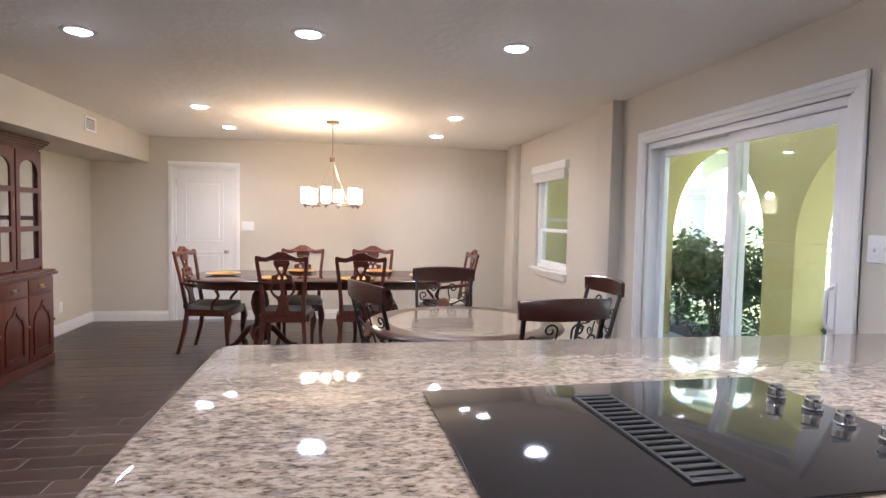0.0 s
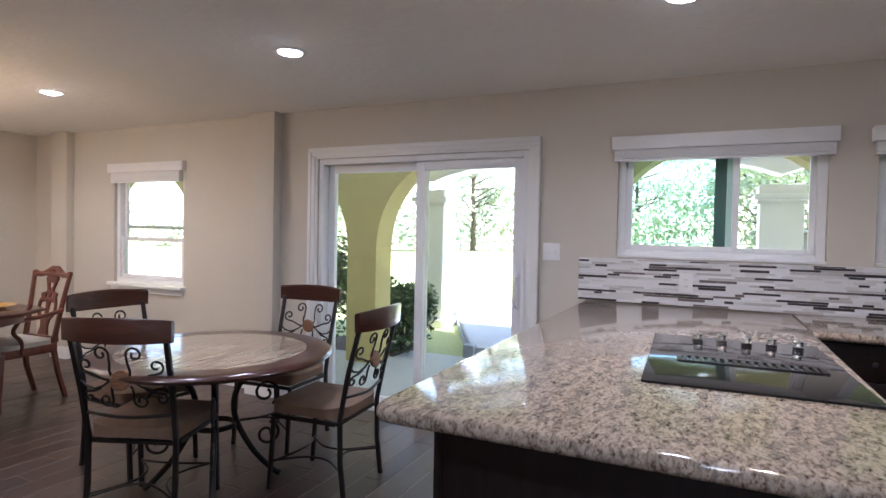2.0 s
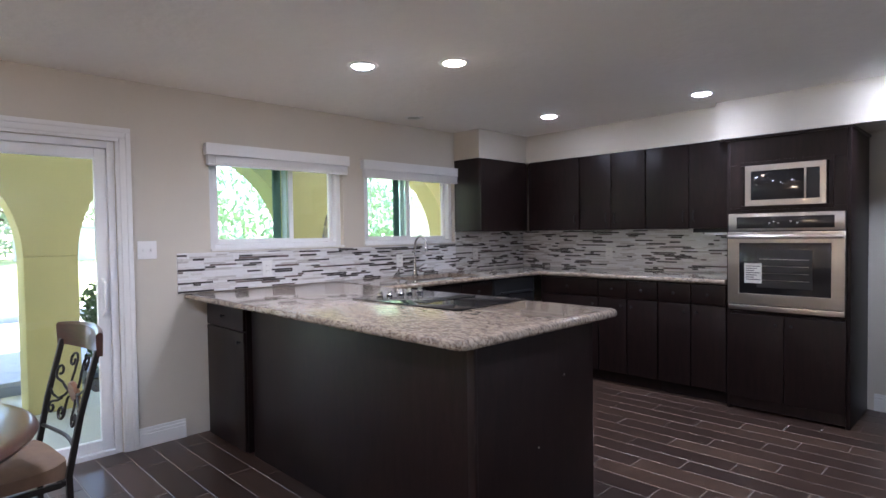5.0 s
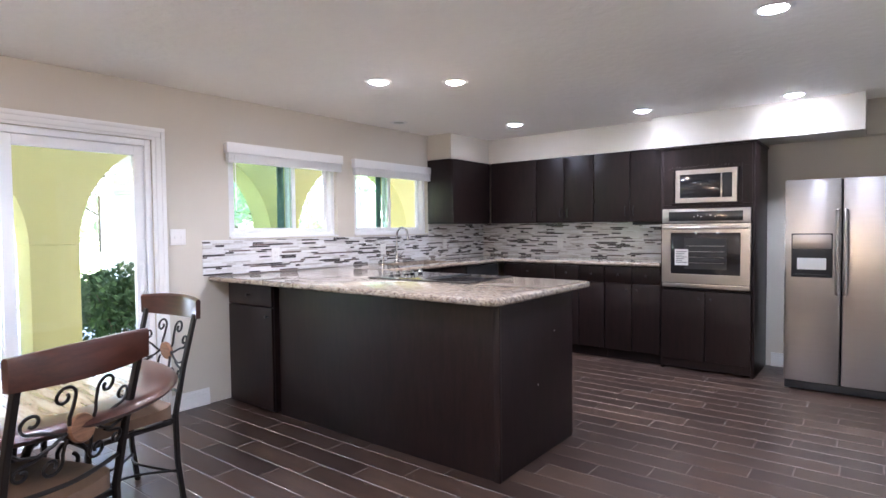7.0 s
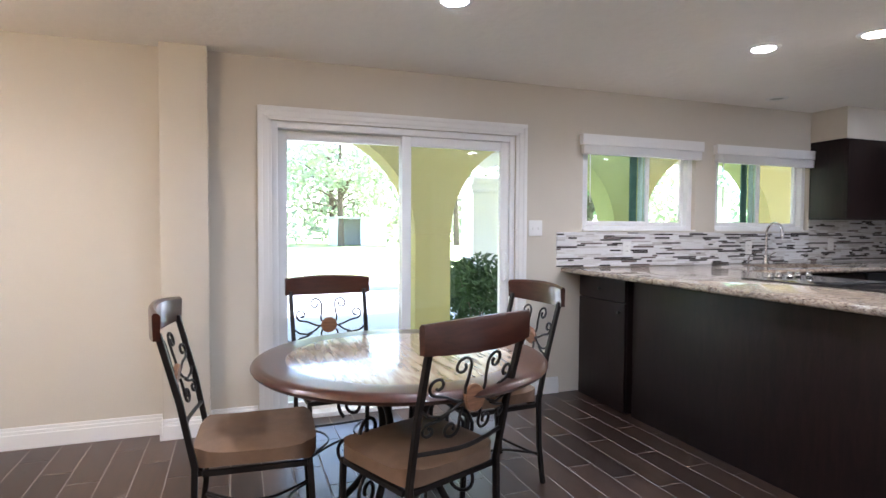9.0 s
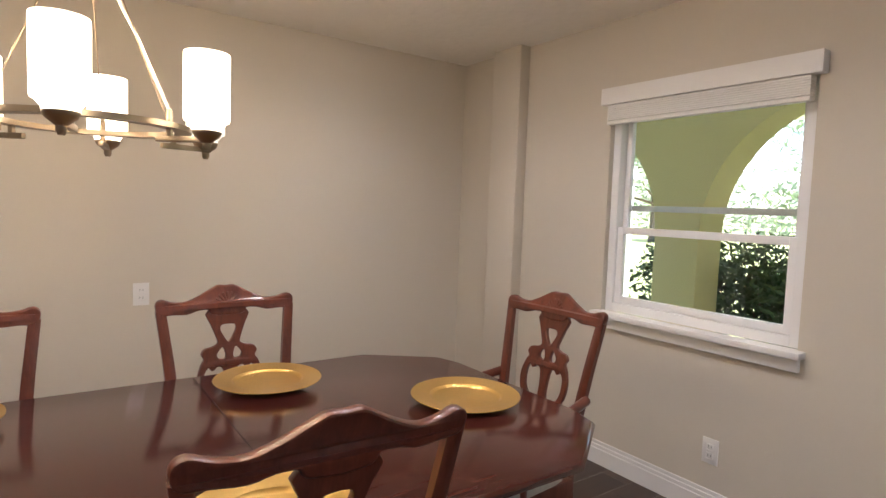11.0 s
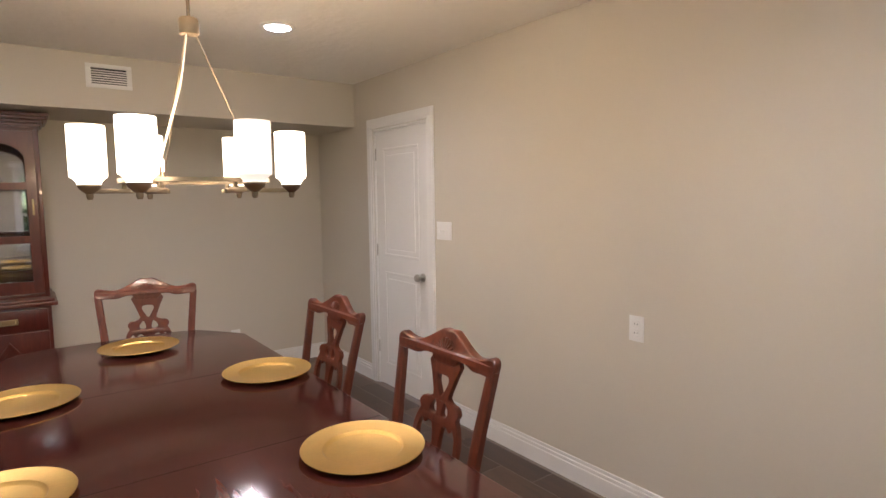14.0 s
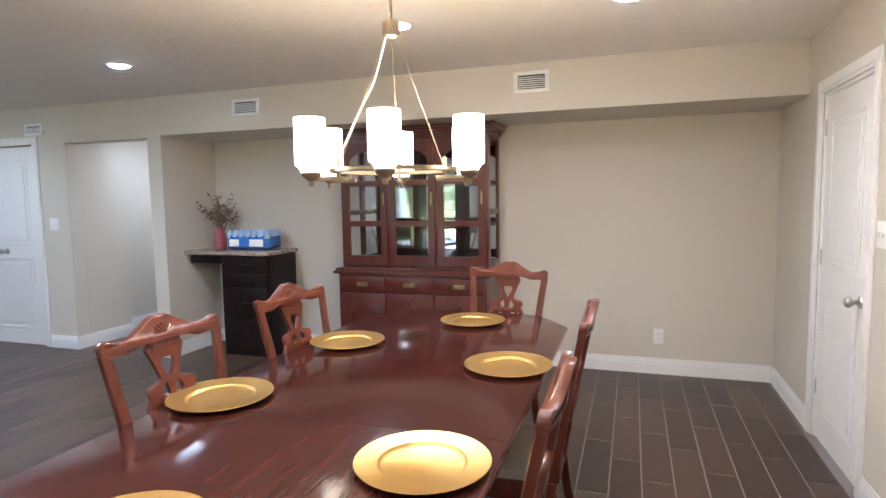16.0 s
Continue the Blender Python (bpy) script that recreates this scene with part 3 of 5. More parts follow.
def lever(parent, m):
    h = part("door_handle", lathe([(0.028, 0.0), (0.030, 0.004), (0.026, 0.010), (0.012, 0.014), (0.011, 0.032), (0.020, 0.038), (0.027, 0.048), (0.027, 0.058), (0.020, 0.067), (0.004, 0.07)], 20), "nickel", parent, "round satin nickel knob", True, m)
    part("thumb_turn", boxes([(-0.004, 0.004, -0.0015, 0.0015, 0.0702, 0.076)], 0.0005), "nickel", h)

def north_door():
    x0, x1, z1 = DOOR
    d = empty("door_2", None, "closed white two-panel interior door", "door", "", "structure")
    leaf = part("door_leaf", panel_door_mesh(x1 - x0 - 0.044, z1 - 0.03), "white", d, "", False, pose(x0 + 0.022, YN + 0.03, 0.008))
    part("door_jamb", boxes([(x0 + 0.001, x0 + 0.02, YN, YN + 0.14, 0, z1), (x1 - 0.02, x1 - 0.001, YN, YN + 0.14, 0, z1), (x0 + 0.02, x1 - 0.02, YN, YN + 0.14, z1 - 0.02, z1 - 0.001)], 0.002), "white", d)
    lever(d, pose(x1 - 0.085, YN + 0.011, 0.893, 90))
    rows = []
    for dd, i, o in ((0.012, 0.0, 0.075), (0.018, 0.018, 0.066)):
        rows += [(x0 - o, x0 - i, YN - dd, YN - 0.0005, 0, z1 + i), (x1 + i, x1 + o, YN - dd, YN - 0.0005, 0, z1 + i), (x0 - o, x1 + o, YN - dd, YN - 0.0005, z1 + i, z1 + o)]
    casing("trim_door", rows, "white casing round the interior door")
    for z in (0.25, 1.0, 1.72):
        part("hinge", boxes([(x0 + 0.012, x0 + 0.026, YN + 0.004, YN + 0.012, z, z + 0.09)], 0.002), "nickel", d)
north_door()

def hall_door():
    """A pair of white two-panel doors in the far wall."""
    y0, y1, z1 = LDOOR
    d = empty("door_3", None, "closed pair of white two-panel doors", "door", "", "structure")
    half = (y1 - y0) / 3
    for i in range(3):
        part("door_leaf", panel_door_mesh(half - 0.012, z1 - 0.02), "white", d, "", False, pose(XW - 0.03, y0 + half * i + 0.006, 0.006, 0, 0, 90))
    lever(d, pose(XW - 0.012, y1 - half * 0.62, 0.95, 0, 90, 0))
    rows = []
    for dd, i, o in ((0.012, 0.0, 0.075), (0.018, 0.018, 0.066)):
        rows += [(XW + 0.0005, XW + dd, y0 - o, y0 - i, 0, z1 + i), (XW + 0.0005, XW + dd, y1 + i, y1 + o, 0, z1 + i), (XW + 0.0005, XW + dd, y0 - o, y1 + o, z1 + i, z1 + o)]
    casing("trim_hall_door", rows, "white casing round the far doors")
hall_door()

# ---- ceiling fixtures ----
def downlight(x, y, warm=False, watts=8.6, beam=160):
    d = empty("ceiling_light", pose(x, y, H), "lit recessed ceiling light with white trim ring", "ceiling light", "recessed ceiling lights")
    part("trim_ring", lathe([(0.062, -0.004), (0.066, -0.008), (0.086, -0.006), (0.092, -0.001), (0.092, 0.0), (0.062, 0.0)], 32, ring=True), "white", d)
    part("lens", lathe([(0.001, -0.019), (0.025, -0.0175), (0.045, -0.013), (0.058, -0.006), (0.061, -0.001), (0.001, -0.001)], 32), "lamp_warm" if warm else "lamp_cool", d, "warm glowing lens" if warm else "cool glowing lens")
    l = new("downlight_lamp", bpy.data.lights.new("downlight_lamp", "SPOT"))
    l.data.energy, l.data.spot_size, l.data.spot_blend, l.data.shadow_soft_size = watts, radians(beam), 0.9, 0.06
    l.data.color = (1.0, 0.84, 0.66) if warm else ((0.80, 0.90, 1.0) if y < 5 else (1.0, 0.95, 0.88))
    l.matrix_world = pose(x, y, H - 0.022)
# The last position is an unseen light, added to brighten the hallway.
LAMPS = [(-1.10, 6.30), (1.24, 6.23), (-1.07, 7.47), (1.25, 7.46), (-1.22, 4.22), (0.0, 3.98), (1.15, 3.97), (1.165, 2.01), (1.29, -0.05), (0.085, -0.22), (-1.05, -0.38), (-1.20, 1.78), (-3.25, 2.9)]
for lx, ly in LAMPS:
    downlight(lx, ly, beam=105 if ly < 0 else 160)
downlight(0.76, 1.66, True)
off = empty("ceiling_light", pose(2.085, 0.79, H), "unlit recessed ceiling light with white trim ring", "ceiling light", "recessed ceiling lights")
part("trim_ring", lathe([(0.055, -0.004), (0.060, -0.008), (0.078, -0.006), (0.084, -0.001), (0.084, 0.0), (0.055, 0.0)], 32, ring=True), "white", off)
part("lens", lathe([(0.001, -0.004), (0.040, -0.0035), (0.054, -0.001), (0.001, -0.0005)], 32), "concrete", off, "dull unlit lens")

def grille(name, m, w, h, n, label, cat):
    g = empty(name, m, label, cat)
    part("frame", boxes([(-w / 2, w / 2, -0.008, 0, -h / 2, -h / 2 + 0.025), (-w / 2, w / 2, -0.008, 0, h / 2 - 0.025, h / 2), (-w / 2, -w / 2 + 0.03, -0.008, 0, -h / 2 + 0.025, h / 2 - 0.025), (w / 2 - 0.03, w / 2, -0.008, 0, -h / 2 + 0.025, h / 2 - 0.025)], 0.002), "white", g)
    part("backing", boxes([(-w / 2 + 0.028, w / 2 - 0.028, -0.0015, 0, -h / 2 + 0.023, h / 2 - 0.023)]), "dark_slot", g)
    for i in range(n):
        z = -h / 2 + 0.03 + (h - 0.06) * (i + 0.5) / n
        b2 = boxes([(-w / 2 + 0.03, w / 2 - 0.03, -0.007, -0.002, -0.004, 0.003)], 0.001)
        part("slat", b2, "white", g, "", True, pose(0, 0, z, 25))
    return g
grille("wall_vent", pose(XW + 0.001, 6.825, 2.205, 0, 0, 90), 0.25, 0.145, 6, "white metal air vent on the soffit", "vent")
grille("wall_vent", pose(XW + 0.001, 4.46, 2.185, 0, 0, 90), 0.27, 0.135, 6, "white metal air vent on the soffit", "vent")
grille("wall_vent", pose(XW + 0.001, 2.02, 2.13, 0, 0, 90), 0.24, 0.11, 5, "white metal air vent above the far doors", "vent")

def wall_plate(name, m, w, kind, n, label, cat):
    p = empty(name, m, label, cat)
    part("cover", boxes([(-w / 2, w / 2, -0.006, 0, -0.058, 0.058)], 0.003), "plate_white", p)
    for i in range(n):
        x = (i - (n - 1) / 2) * 0.046
        if kind == "switch":
            part("toggle", boxes([(x - 0.005, x + 0.005, -0.016, -0.006, -0.012, 0.008)], 0.002), "plate_white", p)
        else:
            for z in (-0.02, 0.02):
                sock = part("socket", boxes([(x - 0.016, x + 0.016, -0.008, -0.006, z - 0.014, z + 0.014)], 0.004), "plate_white", p)
                part("slots", boxes([(x - 0.008, x - 0.006, -0.0085, -0.008, z - 0.003, z + 0.006), (x + 0.006, x + 0.008, -0.0085, -0.008, z - 0.003, z + 0.006)]), "dark_slot", sock)
    return p
wall_plate("light_switch", pose(-1.035, YN, 1.225), 0.155, "switch", 3, "white three-gang light switch by the door", "switch")
wall_plate("wall_outlet", pose(0.395, YN, 0.848), 0.075, "outlet", 1, "white electrical outlet on the beige wall", "outlet")
wall_plate("light_switch", pose(XE, 2.83, 1.267, 0, 0, -90), 0.115, "switch", 2, "white two-gang light switch beside the sliding door", "switch")
wall_plate("wall_outlet", pose(XD, 6.58, 0.30, 0, 0, -90), 0.075, "outlet", 1, "white electrical outlet under the dining window", "outlet")
wall_plate("wall_outlet", pose(XR, 7.71, 0.30, 0, 0, 90), 0.075, "outlet", 1, "white electrical outlet low on the wall", "outlet")
wall_plate("light_switch", pose(XW, 2.2, 1.22, 0, 0, 90), 0.115, "switch", 2, "white light switch beside the far doors", "switch")
for oy in (2.01, 0.72):
    wall_plate("wall_outlet", pose(XE - 0.012, oy, 1.105, 0, 0, -90), 0.075, "outlet", 1, "white outlet set in the mosaic backsplash", "outlet")
wall_plate("wall_outlet", pose(XE - 0.012, -0.3, 1.13, 0, 0, -90), 0.075, "outlet", 1, "white outlet set in the mosaic backsplash", "outlet")
wall_plate("wall_outlet", pose(1.32, YS + 0.012, 1.12, 0, 0, 180), 0.075, "outlet", 1, "beige outlet set in the mosaic backsplash", "outlet")
wall_plate("wall_outlet", pose(0.14, YS + 0.012, 1.12, 0, 0, 180), 0.075, "outlet", 1, "beige outlet set in the mosaic backsplash", "outlet")

# ---- kitchen ----
CT = 0.967   # counter top
def edge_loop_slab(outline, z0, z1):
    """A slab with a rounded edge from an outline in x and y."""
    bm = bmesh.new()
    rings = []
    c = [Vector(p) for p in outline]
    n = len(c)
    def inset(d):
        out = []
        for i in range(n):
            a, b, e = c[i - 1], c[i], c[(i + 1) % n]
            u, v = (b - a).normalized(), (e - b).normalized()
            nu, nv = Vector((-u.y, u.x)), Vector((-v.y, v.x))
            k = (nu + nv)
            k = k / max(0.3, k.dot(nu))
            out.append(b + k * d)
        return out
    for d, z in ((0.012, z0), (0.004, z0 + 0.004), (0.0, z0 + 0.012), (0.0, z1 - 0.016), (0.003, z1 - 0.008), (0.008, z1 - 0.003), (0.016, z1)):
        rings.append([bm.verts.new((p.x, p.y, z)) for p in inset(d)])
    for a, b in zip(rings, rings[1:]):
        for i in range(n):
            bm.faces.new((a[i], a[(i + 1) % n], b[(i + 1) % n], b[i]))
    bm.faces.new(rings[0]), bm.faces.new(rings[-1])
    bmesh.ops.triangulate(bm, faces=[f for f in bm.faces if len(f.verts) > 4])
    return bm

def arc(cx, cy, r, a0, a1, n=6):
    return [(cx + r * math.cos(radians(a0 + (a1 - a0) * i / n)), cy + r * math.sin(radians(a0 + (a1 - a0) * i / n))) for i in range(n + 1)]

# granite: peninsula, window run with the sink cut-out, back run up to the oven tower
PX0, PY0, PY1, CX, CY = -0.17, 1.46, 2.605, 1.72, -0.47
SINK = (1.84, 2.26, 0.22, 0.98)
top = empty("countertop", None, "polished speckled beige granite countertop with bullnose edge", "countertop")
part("peninsula_slab", edge_loop_slab(arc(PX0 + 0.06, PY0 + 0.06, 0.06, 180, 270) + [(CX, PY0), (XE - 0.002, PY0)] + [(XE - 0.002, PY1)] + arc(PX0 + 0.06, PY1 - 0.06, 0.06, 90, 180), CT - 0.038, CT), "granite", top)
def run_slab():
    bm = boxes([(CX, SINK[0], YS + 0.002, PY0, CT - 0.038, CT), (SINK[1], XE - 0.002, YS + 0.002, PY0, CT - 0.038, CT), (SINK[0], SINK[1], SINK[3], PY0, CT - 0.038, CT), (SINK[0], SINK[1], YS + 0.002, SINK[2], CT - 0.038, CT), (0.005, CX, YS + 0.002, CY, CT - 0.038, CT)])
    return bm
part("window_run_slab", run_slab(), "granite", top, "", False)
tb = tube([(CX, PY0 - 0.0, CT - 0.019), (CX, CY, CT - 0.019)], 0.019, 12)
tube([(CX, CY, CT - 0.019), (0.006, CY, CT - 0.019)], 0.019, 12, tb)
part("bullnose", tb, "granite", top)

def base_unit(name, m, w, d, doors, drawer, label, knobs=True, toe=0.1, h=0.927):
    """A base cabinet: front at y = 0 facing -y, depth d towards +y."""
    u = empty(name, m, label, "cabinet")
    part("body", boxes([(0, w, 0.012, d, toe, h), (0, w, 0.07, d, 0, toe)]), "espresso", u, "", False)
    z1 = h - 0.012
    if drawer:
        for i in range(doors):
            a, b = w * i / doors + 0.004, w * (i + 1) / doors - 0.004
            dr = part("drawer_front", boxes([(a, b, -0.008, 0.0115, z1 - 0.15, z1)], 0.003), "espresso", u)
            part("knob", lathe([(0.005, 0.0), (0.005, 0.012), (0.012, 0.018), (0.011, 0.026), (0.003, 0.029)], 12), "black", dr, "", True, pose((a + b) / 2, -0.008, z1 - 0.075, 90))
        z1 -= 0.158
    for i in range(doors):
        a, b = w * i / doors + 0.004, w * (i + 1) / doors - 0.004
        do = part("door", boxes([(a, b, -0.008, 0.0115, toe + 0.008, z1)], 0.003), "espresso", u)
        kx = b - 0.045 if i % 2 == 0 else a + 0.045
        part("knob", lathe([(0.005, 0.0), (0.005, 0.012), (0.012, 0.018), (0.011, 0.026), (0.003, 0.029)], 12), "black", do, "", True, pose(kx, -0.008, z1 - 0.06, 90))
    return u
# back run, facing the room (+y)
LBL = "espresso-stained base cabinet with flat doors and knobs"
for x1, w, n in ((1.71, 0.62, 1), (1.085, 0.54, 2), (0.54, 0.535, 2)):
    base_unit("base_cabinet", pose(x1, CY - 0.03, 0, 0, 0, 180), w, CY - 0.03 - YS - 0.005, n, True, LBL)
# window run, facing -x
for y1, w, n in ((1.455, 0.46, 1), (0.99, 0.80, 2)):
    base_unit("base_cabinet", pose(CX + 0.03, y1, 0, 0, 0, -90), w, XE - CX - 0.04, n, True, LBL)
dish = empty("dishwasher", pose(CX + 0.03, 0.185, 0, 0, 0, -90), "black built-in dishwasher with a bar handle", "dishwasher")
part("body", boxes([(0.003, 0.60, 0.0, 0.6, 0.1, 0.92)], 0.004), "black", dish)
part("door", boxes([(0.006, 0.597, -0.022, -0.001, 0.13, 0.78)], 0.006), "black_glass", dish)
part("control_panel", boxes([(0.006, 0.597, -0.024, -0.001, 0.785, 0.918)], 0.006), "black", dish)
part("handle", tube(smooth_line([(0.1, -0.024, 0.80), (0.12, -0.05, 0.80), (0.48, -0.05, 0.80), (0.50, -0.024, 0.80)]), 0.009), "black", dish)

# peninsula: dark panelled back and end towards the dining side, one cabinet by the wall
pen = empty("peninsula_cabinet", None, "espresso-stained panelled kitchen peninsula base", "cabinet")
part("body", boxes([(-0.075, 1.735, 1.60, 2.440, 0.0, 0.927)]), "espresso", pen, "", False)
part("back_panel", boxes([(-0.092, 1.735, 2.441, 2.457, 0.0, 0.926)], 0.002), "espresso", pen)
part("end_panel", boxes([(-0.092, -0.0755, 1.60, 2.4405, 0.0, 0.926)], 0.002), "espresso", pen)
part("corner_trim", boxes([(-0.098, -0.060, 2.445, 2.464, 0.0, 0.9262)], 0.003), "espresso", pen)
for px in (0.0, 0.9):
    part("kitchen_door", boxes([(px + 0.01, px + 0.80, 1.588, 1.5995, 0.11, 0.74)], 0.003), "espresso", pen)
    part("kitchen_drawer", boxes([(px + 0.01, px + 0.80, 1.588, 1.5995, 0.75, 0.915)], 0.003), "espresso", pen)
for bx, by, bz in ((-0.096, 2.05, 0.42), (-0.096, 1.85, 0.70)):
    part("screw_cap", lathe([(0.005, 0), (0.004, 0.003), (0.001, 0.004)], 10), "nickel", pen, "", True, pose(bx + 0.004, by, bz, 0, -90))
base_unit("base_cabinet", pose(2.315, 2.485, 0, 0, 0, 180), 0.545, 0.8, 1, True, "narrow espresso-stained base cabinet by the wall", True, 0.012)

def upper_unit(m, w, d, n, z0, z1, label):
    u = empty("wall_cabinet", m, label, "cabinet")
    part("body", boxes([(0, w, 0.012, d, z0, z1)], 0.002), "espresso", u)
    for i in range(n):
        a, b = w * i / n + 0.003, w * (i + 1) / n - 0.003
        do = part("door", boxes([(a, b, -0.008, 0.0115, z0 + 0.003, z1 - 0.012)], 0.003), "espresso", u)
        kx = b - 0.04 if i % 2 == 0 else a + 0.04
        part("pull", tube(smooth_line([(kx, -0.008, z0 + 0.06), (kx, -0.028, z0 + 0.075), (kx, -0.028, z0 + 0.135), (kx, -0.008, z0 + 0.15)], 4), 0.005), "black", do)
    return u
UL = "espresso-stained wall cabinet with flat doors"
upper_unit(pose(2.055, -0.015, 0, 0, 0, -90), 0.725, 0.34, 1, 1.358, 2.06, UL)
for x1, w, n in ((2.03, 0.60, 1), (1.425, 0.66, 2), (0.76, 0.75, 2)):
    upper_unit(pose(x1, -0.745, 0, 0, 0, 180), w, 0.37, n, 1.358, 2.06, UL)

# oven tower
ov = empty("oven_cabinet", pose(0.0, -0.475, 0, 0, 0, 180) @ Matrix.Diagonal((0.962, 1, 1, 1)), "tall espresso-stained cabinet housing wall oven and microwave", "cabinet")
part("base_box", boxes([(0.0245, 0.7755, 0.012, 0.64, 0.02, 0.735)]), "espresso", ov, "", False)
part("divider", boxes([(0.0245, 0.7755, 0.012, 0.64, 1.455, 1.50)]), "espresso", ov, "", False)
part("top_box", boxes([(0.0245, 0.7755, 0.012, 0.64, 1.82, 2.005)]), "espresso", ov, "", False)
for a, c in ((0.0245, 0.12), (0.68, 0.7755)):
    part("filler", boxes([(a, c, 0.012, 0.60, 1.5005, 1.8195)]), "espresso", ov, "", False)
for a, c in ((0, 0.024), (0.776, 0.80)):
    part("side_panel", boxes([(a, c, 0.012, 0.64, 0.0, 2.005)], 0.002), "espresso", ov)
part("cornice", boxes([(-0.012, 0.812, -0.006, 0.64, 2.005, 2.022)], 0.003), "espresso", ov)
for i in range(2):
    a, b = 0.02 + i * 0.38, 0.40 + i * 0.38
    do = part("door", boxes([(a + 0.003, b - 0.003, -0.006, 0.0115, 0.10, 0.72)], 0.003), "espresso", ov)
    part("knob", lathe([(0.005, 0), (0.005, 0.012), (0.012, 0.018), (0.011, 0.026), (0.003, 0.029)], 12), "black", do, "", True, pose(b - 0.05 if i == 0 else a + 0.05, -0.006, 0.66, 90))
part("microwave_surround", boxes([(0.10, 0.70, 0.0, 0.0115, 1.485, 1.515), (0.10, 0.70, 0.0, 0.0115, 1.805, 1.835), (0.10, 0.13, 0.0, 0.0115, 1.515, 1.805), (0.67, 0.70, 0.0, 0.0115, 1.515, 1.805)], 0.003), "espresso", ov)

oven = empty("wall_oven", pose(-0.022, -0.480, 0, 0, 0, 180) @ Matrix.Diagonal((0.962, 1, 1, 1)), "stainless steel wall oven with dark glass door", "oven")
part("body", boxes([(0.005, 0.745, 0.0, 0.55, 0.745, 1.45)]), "black", oven, "", False)
part("control_panel", boxes([(0, 0.75, -0.03, -0.0005, 1.335, 1.46)], 0.004), "steel", oven)
part("display", boxes([(0.06, 0.69, -0.033, -0.0305, 1.352, 1.435)], 0.001), "black_glass", oven)
for i, bx in enumerate((0.28, 0.31, 0.34, 0.42, 0.46)):
    part("button_mark", boxes([(bx, bx + 0.012, -0.0335, -0.0332, 1.385 + 0.012 * (i % 2), 1.39 + 0.012 * (i % 2))]), "paper", oven)
def cut_frame(w, z0, z1, e, y0, y1):
    """A rectangular frame in x and z, in one piece."""
    bm = sheet([[(0, z0), (w, z0), (w, z1), (0, z1)], [(e, z0 + e), (w - e, z0 + e), (w - e, z1 - e), (e, z1 - e)]], y1 - y0, 0.003)
    bmesh.ops.translate(bm, verts=bm.verts, vec=(0, (y0 + y1) / 2, 0))
    return bm
part("oven_door", cut_frame(0.75, 0.80, 1.325, 0.075, -0.035, -0.0005), "steel", oven)
part("oven_window", boxes([(0.07, 0.68, -0.030, -0.010, 0.87, 1.255)], 0.002), "black_glass", oven)
part("inner_window", boxes([(0.20, 0.56, -0.0312, -0.0302, 0.925, 1.2)]), "black", oven)
for i in range(4):
    part("oven_rack", tube([(0.22, -0.0318, 0.98 + i * 0.05), (0.54, -0.0318, 0.98 + i * 0.05)], 0.0016, 6), "nickel", oven)
part("handle", tube(smooth_line([(0.05, -0.034, 1.29), (0.06, -0.075, 1.29), (0.69, -0.075, 1.29), (0.70, -0.034, 1.29)], 4), 0.012, 12), "steel", oven)
part("lower_trim", boxes([(0, 0.75, -0.030, -0.0005, 0.755, 0.792)], 0.003), "steel", oven)
part("vent_strip", boxes([(0.01, 0.74, -0.026, -0.0005, 0.792, 0.800)]), "black", oven)
lb = part("paper_label", boxes([(0.115, 0.235, -0.0325, -0.0315, 0.955, 1.10)]), "paper", oven, "white paper instruction label")
for i in range(7):
    part("print_line", boxes([(0.128, 0.222 - 0.02 * (i % 3), -0.0329, -0.0326, 1.075 - i * 0.016, 1.081 - i * 0.016)]), "ink", lb)

mw = empty("microwave", pose(-0.135, -0.482, 0, 0, 0, 180) @ Matrix.Diagonal((0.94, 1, 1, 1)), "stainless steel built-in microwave with a dark window", "microwave")
part("body", boxes([(0.004, 0.526, 0.0, 0.4, 1.518, 1.80)]), "black", mw, "", False)
part("door_frame", cut_frame(0.53, 1.517, 1.802, 0.035, -0.022, -0.0005), "steel", mw)
part("window", boxes([(0.034, 0.41, -0.018, -0.004, 1.55, 1.768)], 0.002), "black_glass", mw)
part("control_panel", boxes([(0.412, 0.497, -0.019, -0.004, 1.55, 1.768)], 0.002), "black", mw)
part("side_trim", boxes([(0.395, 0.409, -0.024, -0.0185, 1.553, 1.765)], 0.002), "steel", mw)

# refrigerator
fr = empty("refrigerator", pose(-1.0, -0.36, 0, 0, 0, 180), "stainless side-by-side refrigerator with ice dispenser", "refrigerator")
part("body", boxes([(0.006, 0.904, 0.045, 0.72, 0.07, 1.655)], 0.006), "black", fr, "dark grey case")
part("left_door", boxes([(0.004, 0.372, -0.02, 0.042, 0.075, 1.66)], 0.012, ), "steel", fr)
part("right_door", boxes([(0.382, 0.906, -0.02, 0.042, 0.075, 1.66)], 0.012), "steel", fr)
part("kick_grille", boxes([(0.01, 0.90, 0.0, 0.05, 0.012, 0.07)], 0.003), "black", fr)
for hx in (0.352, 0.402):
    part("handle", tube(smooth_line([(hx, -0.02, 0.78), (hx, -0.062, 0.81), (hx, -0.066, 1.08), (hx, -0.062, 1.38), (hx, -0.02, 1.41)], 5), 0.013, 12), "steel", fr)
disp = part("dispenser", boxes([(0.05, 0.32, -0.026, -0.019, 0.90, 1.24)], 0.004), "black", fr, "dark ice and water dispenser")
part("dispenser_panel", boxes([(0.058, 0.312, -0.036, -0.0265, 1.12, 1.232)], 0.01), "steel", disp)
part("drip_tray", boxes([(0.07, 0.30, -0.045, -0.0265, 0.905, 0.925)], 0.004), "black", disp)
